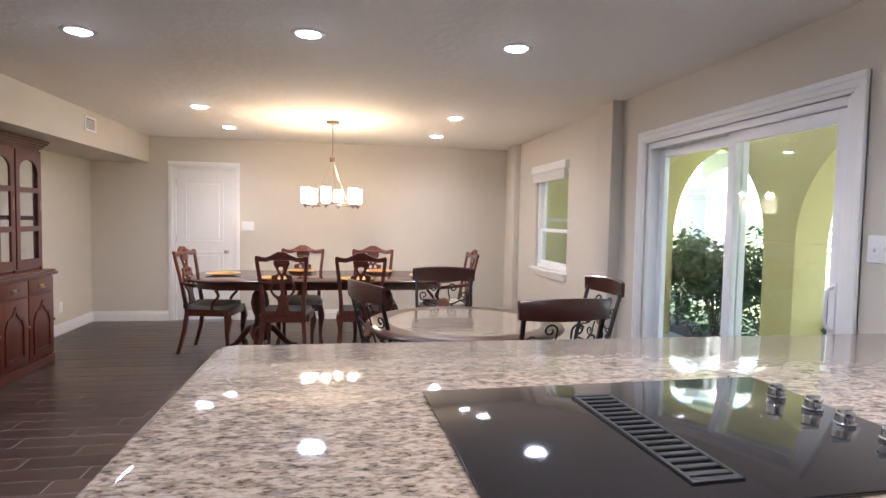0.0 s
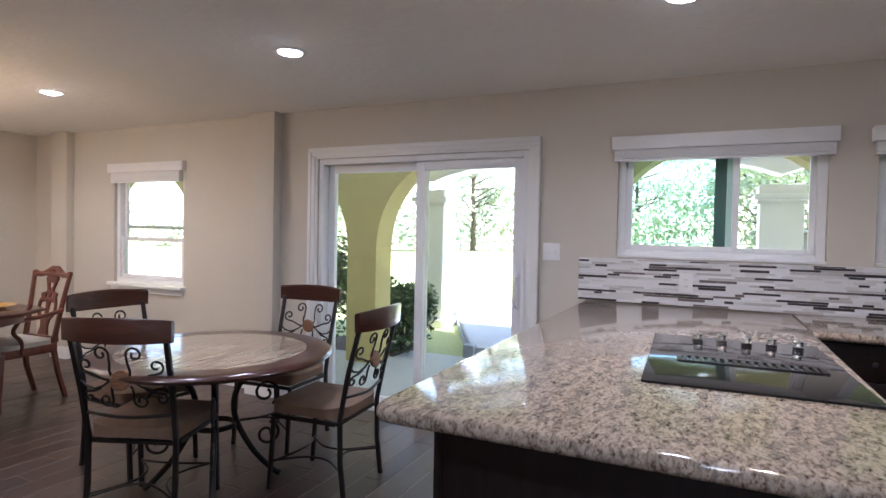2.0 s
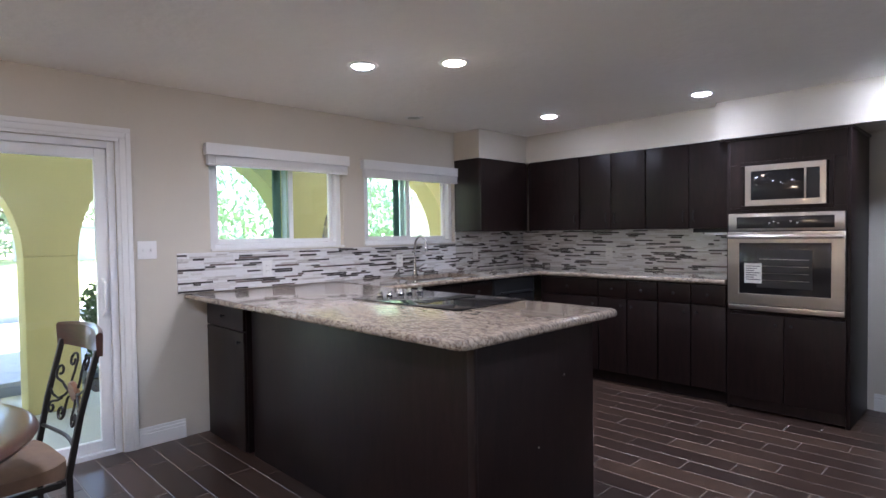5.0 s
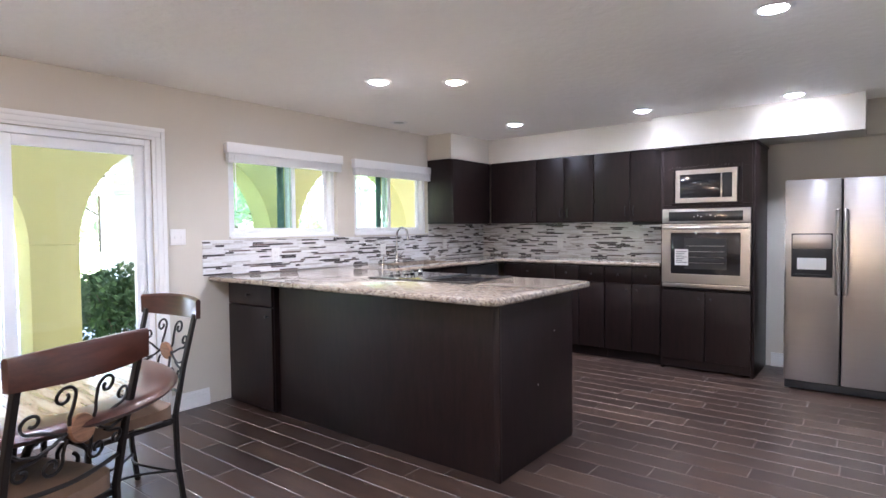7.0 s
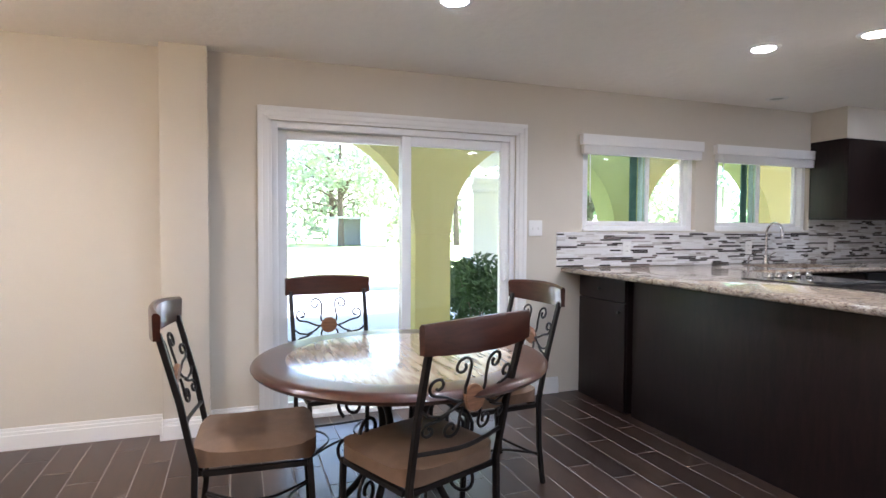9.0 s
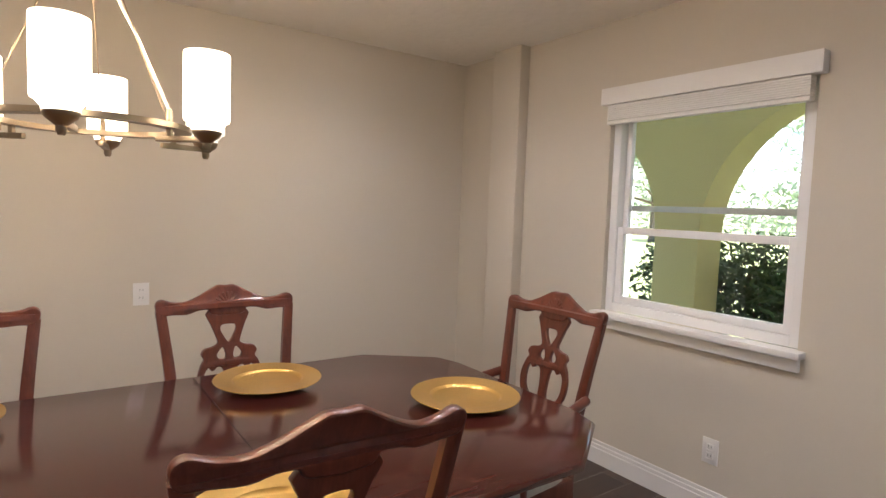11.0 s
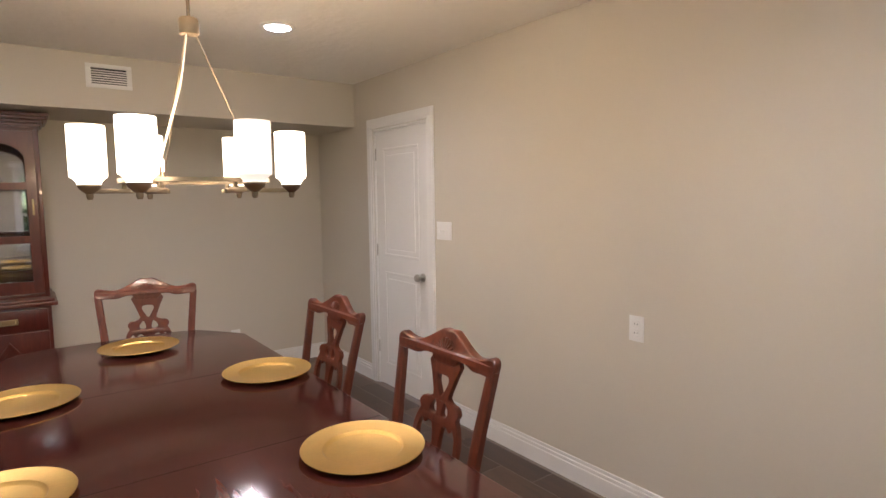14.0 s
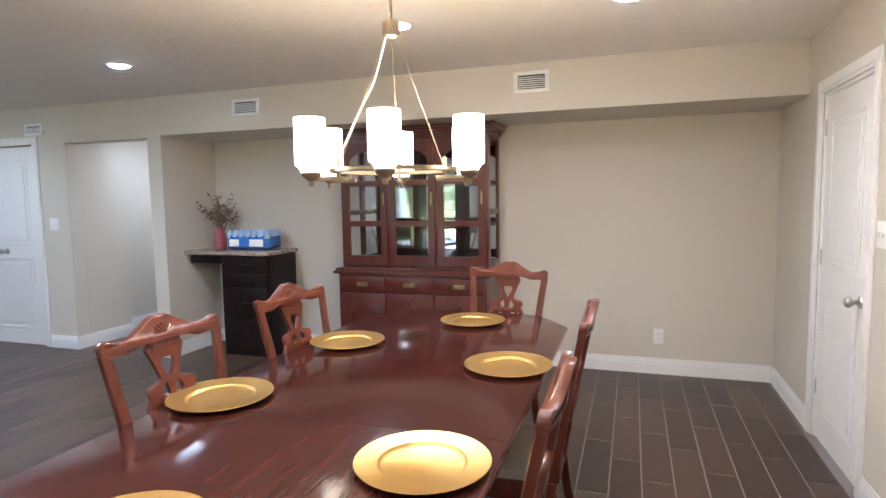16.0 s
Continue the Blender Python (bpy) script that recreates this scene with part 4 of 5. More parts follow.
part("dispenser_label", boxes([(0.09, 0.28, -0.0285, -0.0265, 0.96, 1.05)]), "paper", disp)
part("hinge_cover", boxes([(0.80, 0.90, 0.0, 0.10, 1.6605, 1.68)], 0.006), "black", fr)

# backsplash of thin strips
def mosaic(runs):
    bm = bmesh.new()
    rng = random.Random(11)
    for x0, y0, x1, y1, z0, z1 in runs:
        ln = math.hypot(x1 - x0, y1 - y0)
        ux, uy = (x1 - x0) / ln, (y1 - y0) / ln
        nx, ny = -uy, ux
        z = z0
        while z < z1 - 0.004:
            hh = min(rng.choice((0.0135, 0.0135, 0.0165)), z1 - z)
            s = -rng.uniform(0, 0.1)
            while s < ln:
                w = rng.choice((0.05, 0.075, 0.10, 0.148, 0.19))
                a, b = max(s, 0), min(s + w, ln)
                if b - a > 0.006:
                    t = rng.uniform(0.0075, 0.0095)
                    p = [(x0 + ux * (q) + nx * d, y0 + uy * (q) + ny * d) for q, d in ((a + 0.0009, 0.003), (b - 0.0009, 0.003), (b - 0.0009, t), (a + 0.0009, t))]
                    lo = [bm.verts.new((u, v, z + 0.0008)) for u, v in p]
                    hi = [bm.verts.new((u, v, z + hh - 0.0008)) for u, v in p]
                    bm.faces.new(lo), bm.faces.new(hi)
                    for k in range(4):
                        bm.faces.new((lo[k], lo[(k + 1) % 4], hi[(k + 1) % 4], hi[k]))
                s += w
            z += hh
    return bm
bs = empty("backsplash", None, "mosaic backsplash of white, grey and dark strips", "backsplash")
part("grout_backing", boxes([(XE - 0.004, XE - 0.0005, -0.02, 2.648, CT + 0.001, 1.238), (XE - 0.004, XE - 0.0005, YS, -0.0205, CT + 0.001, 1.357), (0.002, XE - 0.0045, YS + 0.0005, YS + 0.004, CT + 0.001, 1.357)]), "plate_white", bs, "", False)
ms = part("mosaic_strip", mosaic([(XE, -0.02, XE, 2.648, CT + 0.002, 1.236), (XE, YS + 0.01, XE, -0.021, CT + 0.002, 1.356), (0.003, YS, XE - 0.01, YS, CT + 0.002, 1.356)]), "mosaic", bs, "", False)
tagged(ms, kind="stuff")

# cooktop with downdraft grille and knobs
ck = empty("cooktop", pose(0.395, 1.485, CT, 0, 0, 2), "black glass cooktop with downdraft vent and knobs", "cooktop")
part("glass_plate", boxes([(0, 0.845, 0, 0.57, 0.0005, 0.008)], 0.003), "black_glass", ck)
vx = 0.36
part("vent_frame", boxes([(vx - 0.045, vx + 0.045, 0.06, 0.075, 0.008, 0.013), (vx - 0.045, vx + 0.045, 0.465, 0.48, 0.008, 0.013), (vx - 0.045, vx - 0.037, 0.075, 0.465, 0.008, 0.013), (vx + 0.037, vx + 0.045, 0.075, 0.465, 0.008, 0.013)], 0.002), "black", ck)
for i in range(16):
    part("vent_bar", boxes([(vx - 0.037, vx + 0.037, 0.082 + i * 0.0245, 0.094 + i * 0.0245, 0.0085, 0.0125)], 0.002), "black", ck)
for i in range(5):
    k = part("knob", lathe([(0.019, 0.0), (0.020, 0.004), (0.017, 0.006), (0.016, 0.018), (0.018, 0.021), (0.017, 0.025), (0.002, 0.026)], 20), "chrome", ck, "", True, pose(0.775 + 0.012 * (i % 2), 0.07 + i * 0.085, 0.008))
    part("knob_grip", boxes([(-0.015, 0.015, -0.004, 0.004, 0.025, 0.031)], 0.002), "chrome", k)

# sink and tap
sk = empty("kitchen_sink", None, "stainless undermount kitchen sink", "sink")
x0, x1, y0, y1 = SINK
part("basin", boxes([(x0 - 0.01, x0, y0, y1, 0.76, CT - 0.039), (x1, x1 + 0.01, y0, y1, 0.76, CT - 0.039), (x0, x1, y0 - 0.01, y0, 0.76, CT - 0.039), (x0, x1, y1, y1 + 0.01, 0.76, CT - 0.039), (x0, x1, y0, y1, 0.75, 0.76), (x0, x1, 0.59, 0.61, 0.76, 0.90)], 0.003), "steel", sk)
for dy in (0.4, 0.8):
    part("drain", lathe([(0.045, 0.0), (0.045, 0.003), (0.03, 0.002), (0.001, 0.001)], 20), "chrome", sk, "", True, pose((x0 + x1) / 2, dy, 0.7602))
tap = empty("kitchen_faucet", pose(2.31, 0.60, CT), "chrome gooseneck kitchen faucet with side handle", "faucet")
part("base", lathe([(0.03, 0), (0.03, 0.006), (0.022, 0.014), (0.019, 0.06), (0.017, 0.075)], 20), "chrome", tap)
part("spout", tube(smooth_line([(0, 0, 0.07), (0, 0, 0.26), (-0.02, 0, 0.325), (-0.075, 0, 0.355), (-0.13, 0, 0.33), (-0.15, 0, 0.27), (-0.152, 0, 0.22)], 6), [0.011] * 32 + [0.014] * 5, 12), "chrome", tap)
part("lever", tube([(0, -0.02, 0.05), (0, -0.05, 0.07), (-0.01, -0.10, 0.10)], 0.006), "chrome", tap)
sp = empty("soap_dispenser", pose(2.31, 0.80, CT), "small chrome soap dispenser by the sink", "soap dispenser")
part("base", lathe([(0.02, 0), (0.02, 0.005), (0.011, 0.012), (0.010, 0.05)], 16), "chrome", sp)
part("nozzle", tube([(0, 0, 0.05), (-0.01, 0, 0.07), (-0.06, 0, 0.065)], 0.006), "chrome", sp)
# papers tucked under a wall cabinet
shelf = empty("under_cabinet_light", pose(0.22, -0.86, 1.345), "under-cabinet lamp with white papers on it", "lamp")
part("housing", boxes([(-0.16, 0.16, -0.05, 0.05, -0.022, 0.012)], 0.004), "black", shelf)
part("papers", boxes([(-0.17, 0.05, -0.07, 0.09, -0.034, -0.023), (-0.14, 0.08, -0.06, 0.10, -0.042, -0.035)], 0.002), "paper", shelf)

# ---- breakfast table and iron chairs ----
RT = 0.725
rt = empty("round_table", pose(0.95, 4.28, 0), "round pedestal table with stone-look top and dark wooden rim", "table")
part("tabletop", lathe([(0.001, RT - 0.02), (0.48, RT - 0.02), (0.48, RT - 0.001), (0.001, RT - 0.001)], 64), "stone_top", rt, "striped beige stone-look inlay")
part("rim", lathe([(0.481, RT - 0.03), (0.56, RT - 0.035), (0.600, RT - 0.038), (0.612, RT - 0.030), (0.618, RT - 0.020), (0.612, RT - 0.010), (0.600, RT - 0.002), (0.575, RT), (0.481, RT)], 64, ring=True), "rail_wood", rt, "dark moulded wooden rim")
part("apron", lathe([(0.44, RT - 0.075), (0.45, RT - 0.078), (0.455, RT - 0.04), (0.44, RT - 0.039)], 48, ring=True), "rail_wood", rt)
def scroll(cx, cz, r0, r1, a0, a1, n=22):
    return [(cx + (r0 + (r1 - r0) * i / n) * math.cos(radians(a0 + (a1 - a0) * i / n)), cz + (r0 + (r1 - r0) * i / n) * math.sin(radians(a0 + (a1 - a0) * i / n))) for i in range(n + 1)]
for k in range(4):
    m = pose(0, 0, 0, 0, 0, 45 + 90 * k)
    b2 = tube(smooth_line([(0.34, 0, 0.012), (0.30, 0, 0.04), (0.19, 0, 0.17), (0.10, 0, 0.36), (0.12, 0, 0.52), (0.24, 0, 0.62), (0.36, 0, RT - 0.08)], 6), 0.016, 10)
    leg = part("leg", b2, "iron", rt, "", True, m)
    part("scroll", tube([(x, 0, z) for x, z in scroll(0.26, 0.47, 0.075, 0.018, -60, 420)], 0.008, 6), "iron", leg)
    part("scroll", tube([(x, 0, z) for x, z in scroll(0.27, 0.24, 0.07, 0.018, 80, -380)], 0.008, 6), "iron", leg)
part("centre_ring", lathe([(0.10, 0.30), (0.112, 0.305), (0.112, 0.325), (0.10, 0.33)], 24, ring=True), "iron", rt)
part("top_ring", lathe([(0.35, RT - 0.09), (0.36, RT - 0.095), (0.37, RT - 0.079), (0.35, RT - 0.079)], 32, ring=True), "iron", rt)

def iron_chair():
    c = empty("iron_chair", None, "iron scroll-back dinette chair with brown suede seat and wooden top rail", "chair", "chairs round the breakfast table")
    part("seat", cushion(0.44, 0.44, 0.085, 0.445, front=1.06), "suede", c, "brown suede cushion")
    part("seat_frame", boxes([(-0.205, 0.205, -0.20, -0.18, 0.385, 0.405), (-0.215, 0.215, 0.18, 0.20, 0.385, 0.405), (-0.215, -0.195, -0.18, 0.18, 0.385, 0.405), (0.195, 0.215, -0.18, 0.18, 0.385, 0.405)], 0.003), "iron", c)
    def yb(z):
        return -0.205 - 0.125 * max(0, (z - 0.4) / 0.55) ** 1.3
    for s in (-1, 1):
        part("back_post", bar([(s * 0.205, -0.235, 0.0), (s * 0.205, -0.21, 0.20), (s * 0.205, -0.205, 0.42), (s * 0.21, yb(0.65), 0.65), (s * 0.215, yb(0.90), 0.90)], 0.022, 0.022), "iron", c)
        part("front_leg", bar([(s * 0.205, 0.215, 0.0), (s * 0.205, 0.19, 0.39)], 0.022, 0.022), "iron", c)
        part("side_stretcher", tube(smooth_line([(s * 0.205, -0.215, 0.15), (s * 0.10, -0.09, 0.15), (s * 0.075, 0.0, 0.15), (s * 0.10, 0.09, 0.15), (s * 0.205, 0.21, 0.15)]), 0.006), "iron", c)
        part("foot", lathe([(0.014, 0.0), (0.016, 0.008), (0.013, 0.02)], 10), "iron", c, "", True, pose(s * 0.205, 0.215, 0))
        part("foot", lathe([(0.014, 0.0), (0.016, 0.008), (0.013, 0.02)], 10), "iron", c, "", True, pose(s * 0.205, -0.235, 0))
    part("front_stretcher", tube(smooth_line([(-0.205, 0.21, 0.14), (0, 0.12, 0.17), (0.205, 0.21, 0.14)]), 0.006), "iron", c)
    part("back_stretcher", tube(smooth_line([(-0.205, -0.215, 0.14), (0, -0.12, 0.17), (0.205, -0.215, 0.14)]), 0.006), "iron", c)
    # curved wooden top rail
    bm = bmesh.new()
    n, rings = 14, []
    for i in range(n + 1):
        u = -1 + 2 * i / n
        x, y = u * 0.245, yb(0.93) - 0.045 * (1 - u * u) + 0.01
        t0, t1 = 0.868 + 0.006 * u * u, 0.985 - 0.012 * u * u
        rings.append([bm.verts.new(q) for q in ((x, y - 0.011, t0 + 0.004), (x, y + 0.011, t0 + 0.004), (x, y + 0.013, t1 - 0.01), (x, y + 0.004, t1), (x, y - 0.008, t1), (x, y - 0.014, t1 - 0.01))])
    for a, b in zip(rings, rings[1:]):
        for k in range(6):
            bm.faces.new((a[k], a[(k + 1) % 6], b[(k + 1) % 6], b[k]))
    bm.faces.new(rings[0]), bm.faces.new(rings[-1])
    part("top_rail", bm, "rail_wood", c, "glossy dark wooden top rail")
    part("lower_rail", tube(smooth_line([(-0.208, yb(0.53), 0.535), (0, yb(0.53) - 0.03, 0.525), (0.208, yb(0.53), 0.535)]), 0.008), "iron", c)
    part("medallion", lathe([(0.001, -0.010), (0.042, -0.010), (0.046, -0.005), (0.046, 0.005), (0.042, 0.010), (0.001, 0.010)], 28), "medal_wood", c, "round striped wooden medallion", True, pose(0, yb(0.70) - 0.03, 0.70, 82))
    for s in (-1, 1):
        for pts in (scroll(0.075, 0.820, 0.010, 0.036, -220, 180) + [(0.041, 0.775), (0.047, 0.745), (0.043, 0.722)],
                    scroll(0.158, 0.765, 0.010, 0.034, 660, 270) + [(0.125, 0.724), (0.085, 0.705), (0.048, 0.695)],
                    [(0.048, 0.70), (0.085, 0.672), (0.13, 0.655), (0.175, 0.665), (0.206, 0.69)],
                    scroll(0.080, 0.605, 0.010, 0.034, 580, 180) + [(0.049, 0.635), (0.047, 0.66), (0.040, 0.675)],
                    scroll(0.165, 0.612, 0.008, 0.026, -300, 90) + [(0.13, 0.645), (0.10, 0.66)]):
            part("back_scroll", tube([(s * x, yb(z) - 0.028 * (1 - (x / 0.21) ** 2), z) for x, z in pts], 0.0055, 6), "iron", c)
    return c
chair = iron_chair()
spots = [(0.62, 4.31, -68), (0.955, 4.87, 177), (1.64, 4.42, 94), (1.25, 3.77, 5)]
chair.matrix_basis = pose(spots[0][0], spots[0][1], 0, 0, 0, spots[0][2])
for x, y, a in spots[1:]:
    copy_thing(chair, pose(x, y, 0, 0, 0, a))

# ---- dining table and chairs ----
DT = 0.768
dt = empty("dining_table", pose(0.0, 6.66, 0), "polished mahogany double-pedestal dining table with cut corners", "table")
def table_outline(hx, hy, c):
    return [(-hx + c, -hy), (hx - c, -hy), (hx - 0.03, -hy + c * 0.62), (hx, -hy + c), (hx, hy - c), (hx - 0.03, hy - c * 0.62), (hx - c, hy), (-hx + c, hy), (-hx + 0.03, hy - c * 0.62), (-hx, hy - c), (-hx, -hy + c), (-hx + 0.03, -hy + c * 0.62)]
def slab(outline, z0, z1, e=0.008):
    bm = bmesh.new()
    rings = []
    for k, z in ((0.97, z0), (0.992, z0 + e * 0.6), (1.0, z0 + e * 1.5), (1.0, z1 - e), (0.996, z1 - e * 0.3), (0.99, z1)):
        rings.append([bm.verts.new((x - math.copysign((1 - k) * 1.0, x), y - math.copysign((1 - k) * 1.0, y), z)) for x, y in outline])
    n = len(outline)
    for a, b in zip(rings, rings[1:]):
        for i in range(n):
            bm.faces.new((a[i], a[(i + 1) % n], b[(i + 1) % n], b[i]))
    bm.faces.new(rings[0]), bm.faces.new(rings[-1])
    return bm
part("tabletop", slab(table_outline(1.262, 0.55, 0.26), DT - 0.028, DT), "table_wood", dt, "reflective reddish-brown top")
for sx in (-0.38, 0.38):
    part("leaf_joint", boxes([(sx - 0.0008, sx + 0.0008, -0.535, 0.535, DT + 0.0002, DT + 0.0006)]), "espresso_in", dt)
part("apron", slab(table_outline(1.17, 0.44, 0.24), DT - 0.10, DT - 0.0285, 0.003), "mahogany", dt)
for sx in (-0.62, 0.62):
    ped = part("pedestal", lathe([(0.07, 0.12), (0.085, 0.15), (0.10, 0.20), (0.085, 0.26), (0.055, 0.30), (0.05, 0.36), (0.075, 0.42), (0.09, 0.50), (0.075, 0.58), (0.05, 0.62), (0.09, DT - 0.10)], 24), "mahogany", dt, "", True, pose(sx, 0, 0))
    for k in range(3):
        pts = smooth_line([(0.05, 0, 0.24), (0.14, 0, 0.22), (0.25, 0, 0.10), (0.33, 0, 0.035), (0.39, 0, 0.03)], 5)
        part("claw_leg", tube(pts, [0.034 - 0.011 * i / (len(pts) - 1) for i in range(len(pts))], 10), "mahogany", ped, "", True, pose(0, 0, 0, 0, 0, 90 + 120 * k + (0 if sx > 0 else 180)))

def dining_chair(arms):
    c = empty("dining_chair", None, "carved mahogany armchair with pierced splat back" if arms else "carved mahogany dining chair with pierced splat back", "chair", "chairs round the dining table")
    w = 0.208
    lean = lambda z: -0.205 - 0.105 * max(0, (z - 0.42) / 0.58) ** 1.15
    part("seat", cushion(0.40 + (0.04 if arms else 0), 0.40, 0.06, 0.462, front=1.12), "cream_fabric", c, "grey-cream woven seat pad")
    part("seat_frame", boxes([(-w, w, -0.215, -0.185, 0.38, 0.445), (-w - 0.02, w + 0.02, 0.195, 0.222, 0.375, 0.445), (-w - 0.02, -w + 0.008, -0.185, 0.195, 0.38, 0.445), (w - 0.008, w + 0.02, -0.185, 0.195, 0.38, 0.445)], 0.005), "mahogany", c)
    for s in (-1, 1):
        part("back_post", bar([(s * (w - 0.012), -0.285, 0.0), (s * (w - 0.012), -0.225, 0.22), (s * (w - 0.030), -0.20, 0.42), (s * (w - 0.024), lean(0.6), 0.60), (s * (w - 0.006), lean(0.8), 0.80), (s * (w + 0.012), lean(0.965), 0.965)], [0.032, 0.036, 0.038, 0.036, 0.034, 0.032], [0.03, 0.034, 0.036, 0.03, 0.026, 0.024]), "mahogany", c)
        x = s * (w + 0.002)
        part("front_leg", bar([(x + s * 0.012, 0.225, 0.0), (x + s * 0.012, 0.222, 0.03), (x, 0.205, 0.10), (x, 0.20, 0.20), (x + s * 0.012, 0.215, 0.33), (x, 0.20, 0.42)], [0.05, 0.048, 0.03, 0.036, 0.058, 0.05], [0.05, 0.048, 0.03, 0.036, 0.058, 0.05]), "mahogany", c)
        if arms:
            pts = smooth_line([(s * (w + 0.005), lean(0.70), 0.70), (s * (w + 0.03), -0.10, 0.675), (s * (w + 0.055), 0.06, 0.665), (s * (w + 0.06), 0.13, 0.66)], 5)
            part("arm", tube(pts, 0.017, 10), "mahogany", c)
            part("arm_post", tube(smooth_line([(s * (w + 0.055), 0.10, 0.655), (s * (w + 0.04), 0.13, 0.58), (s * (w + 0.03), 0.07, 0.50), (s * (w + 0.016), 0.06, 0.40)], 5), 0.015, 10), "mahogany", c)
    half = [(0.0, 1.034), (0.028, 1.036), (0.055, 1.024), (0.10, 1.002), (0.15, 0.985), (0.20, 0.988), (0.235, 0.998), (0.252, 0.988), (0.250, 0.966), (0.235, 0.955), (0.20, 0.955), (0.15, 0.952), (0.11, 0.962), (0.07, 0.962), (0.055, 0.945), (0.0, 0.94)]
    k = (w + 0.02) / 0.25
    loop = smooth_loop([(x * k, z) for x, z in half] + [(-x * k, z) for x, z in reversed(half[1:-1])], 3)
    def lay(bm, extra=0.0):
        for v in bm.verts:
            v.co.y += lean(v.co.z) - 0.03 * max(0, 1 - (v.co.x / w) ** 2) * 0.6 + extra
        return bm
    part("crest_rail", lay(sheet([loop], 0.028, 0.005)), "mahogany", c, "serpentine carved crest rail")
    sh = bmesh.new()
    for a in range(-60, 61, 20):
        d = Vector((math.sin(radians(a)), 0, math.cos(radians(a))))
        base = Vector((0, 0, 0.972))
        tube([base + d * 0.002, base + d * 0.026, base + d * 0.046], [0.004, 0.0065, 0.0045], 6, sh)
    part("carved_shell", lay(sh, 0.017), "mahogany", c)
    # pierced splat
    out = [(0.064, 0.950), (0.056, 0.905), (0.040, 0.862), (0.036, 0.838), (0.058, 0.826), (0.082, 0.822), (0.093, 0.806), (0.085, 0.788), (0.098, 0.765), (0.110, 0.72), (0.104, 0.67), (0.080, 0.632), (0.050, 0.606), (0.040, 0.55), (0.052, 0.475)]
    outer = smooth_loop(mirrored(out), 3)
    holes = [smooth_loop([(0.020, 0.905), (0.030, 0.890), (0.022, 0.868), (0.0, 0.838), (-0.022, 0.868), (-0.030, 0.890), (-0.020, 0.905)], 4)]
    for s in (-1, 1):
        holes.append(smooth_loop([(s * 0.022, 0.828), (s * 0.044, 0.806), (s * 0.040, 0.786), (s * 0.016, 0.782), (s * 0.010, 0.800)], 4))
        holes.append(smooth_loop([(s * 0.020, 0.745), (s * 0.042, 0.762), (s * 0.060, 0.750), (s * 0.074, 0.762), (s * 0.092, 0.735), (s * 0.090, 0.68), (s * 0.066, 0.645), (s * 0.034, 0.628), (s * 0.014, 0.66)], 4))
    part("splat", lay(sheet([outer] + holes, 0.018, 0.003)), "mahogany", c, "pierced carved back splat")
    part("shoe_rail", boxes([(-w + 0.01, w - 0.01, -0.232, -0.205, 0.445, 0.49)], 0.005), "mahogany", c)
    return c
dc, ac = dining_chair(False), dining_chair(True)
dc.matrix_basis = pose(0.53, 7.04, 0, 0, 0, 181)
for x, y, a in ((-0.25, 7.05, 181), (0.37, 6.36, -3), (-0.33, 6.38, -4)):
    copy_thing(dc, pose(x, y, 0, 0, 0, a))
ac.matrix_basis = pose(-1.07, 6.78, 0, 0, 0, -100)
copy_thing(ac, pose(1.25, 6.74, 0, 0, 0, 92))

def charger():
    bm = lathe([(0.001, 0.004), (0.098, 0.004), (0.103, 0.0055), (0.108, 0.0125), (0.112, 0.0135), (0.158, 0.0165), (0.165, 0.0185), (0.166, 0.0165), (0.155, 0.013), (0.115, 0.007), (0.095, 0.001), (0.001, 0.0008)], 56)
    ob = part("charger_plate", bm, "gold")
    return tagged(ob, "gold charger plate on the dining table", "plate", "gold charger plates")
pl = charger()
pl.matrix_basis = pose(0.57, 7.035, DT)
for x, y in ((-0.26, 7.067), (-0.985, 6.73), (-0.435, 6.30), (0.32, 6.24), (1.03, 6.60)):
    copy_thing(pl, pose(x, y, DT, 0, 0, 37 * x))

# ---- chandelier ----
ch = empty("chandelier", pose(0.075, 6.765, 0), "bronze ring chandelier with frosted glass shades, all but one lit", "chandelier")
part("canopy", lathe([(0.062, H - 0.025), (0.065, H - 0.02), (0.065, H - 0.001), (0.001, H - 0.0005)], 28), "bronze", ch)
part("rod", tube([(0, 0, H - 0.02), (0, 0, 1.97)], 0.005, 10), "bronze", ch)
part("hub", lathe([(0.010, 1.92), (0.026, 1.924), (0.028, 1.93), (0.028, 1.965), (0.025, 1.97), (0.006, 1.973)], 28), "bronze", ch)
ZR, RR, RS = 1.50, 0.19, 0.276
part("ring", lathe([(RR - 0.018, ZR - 0.006), (RR + 0.018, ZR - 0.006), (RR + 0.018, ZR + 0.006), (RR - 0.018, ZR + 0.006)], 48, ring=True), "bronze", ch)
for k in range(3):
    a = radians(-42 + 120 * k)
    p = Vector((RR * math.cos(a), RR * math.sin(a), ZR))
    part("cable", tube([(0.02 * math.cos(a), 0.02 * math.sin(a), 1.92), p], 0.0014, 6), "bronze", ch)
    part("cable_collar", lathe([(0.007, 0), (0.007, 0.03), (0.004, 0.035)], 10), "bronze", ch, "", True, pose(p.x, p.y, p.z))
q0 = Vector((RR * math.cos(radians(-42)), RR * math.sin(radians(-42)), ZR + 0.03))
part("power_cord", tube(smooth_line([(0.015, -0.012, 1.92), (0.05, -0.04, 1.78), (0.09, -0.075, 1.68), tuple(q0)], 5), 0.0032, 6), "plate_white", ch)
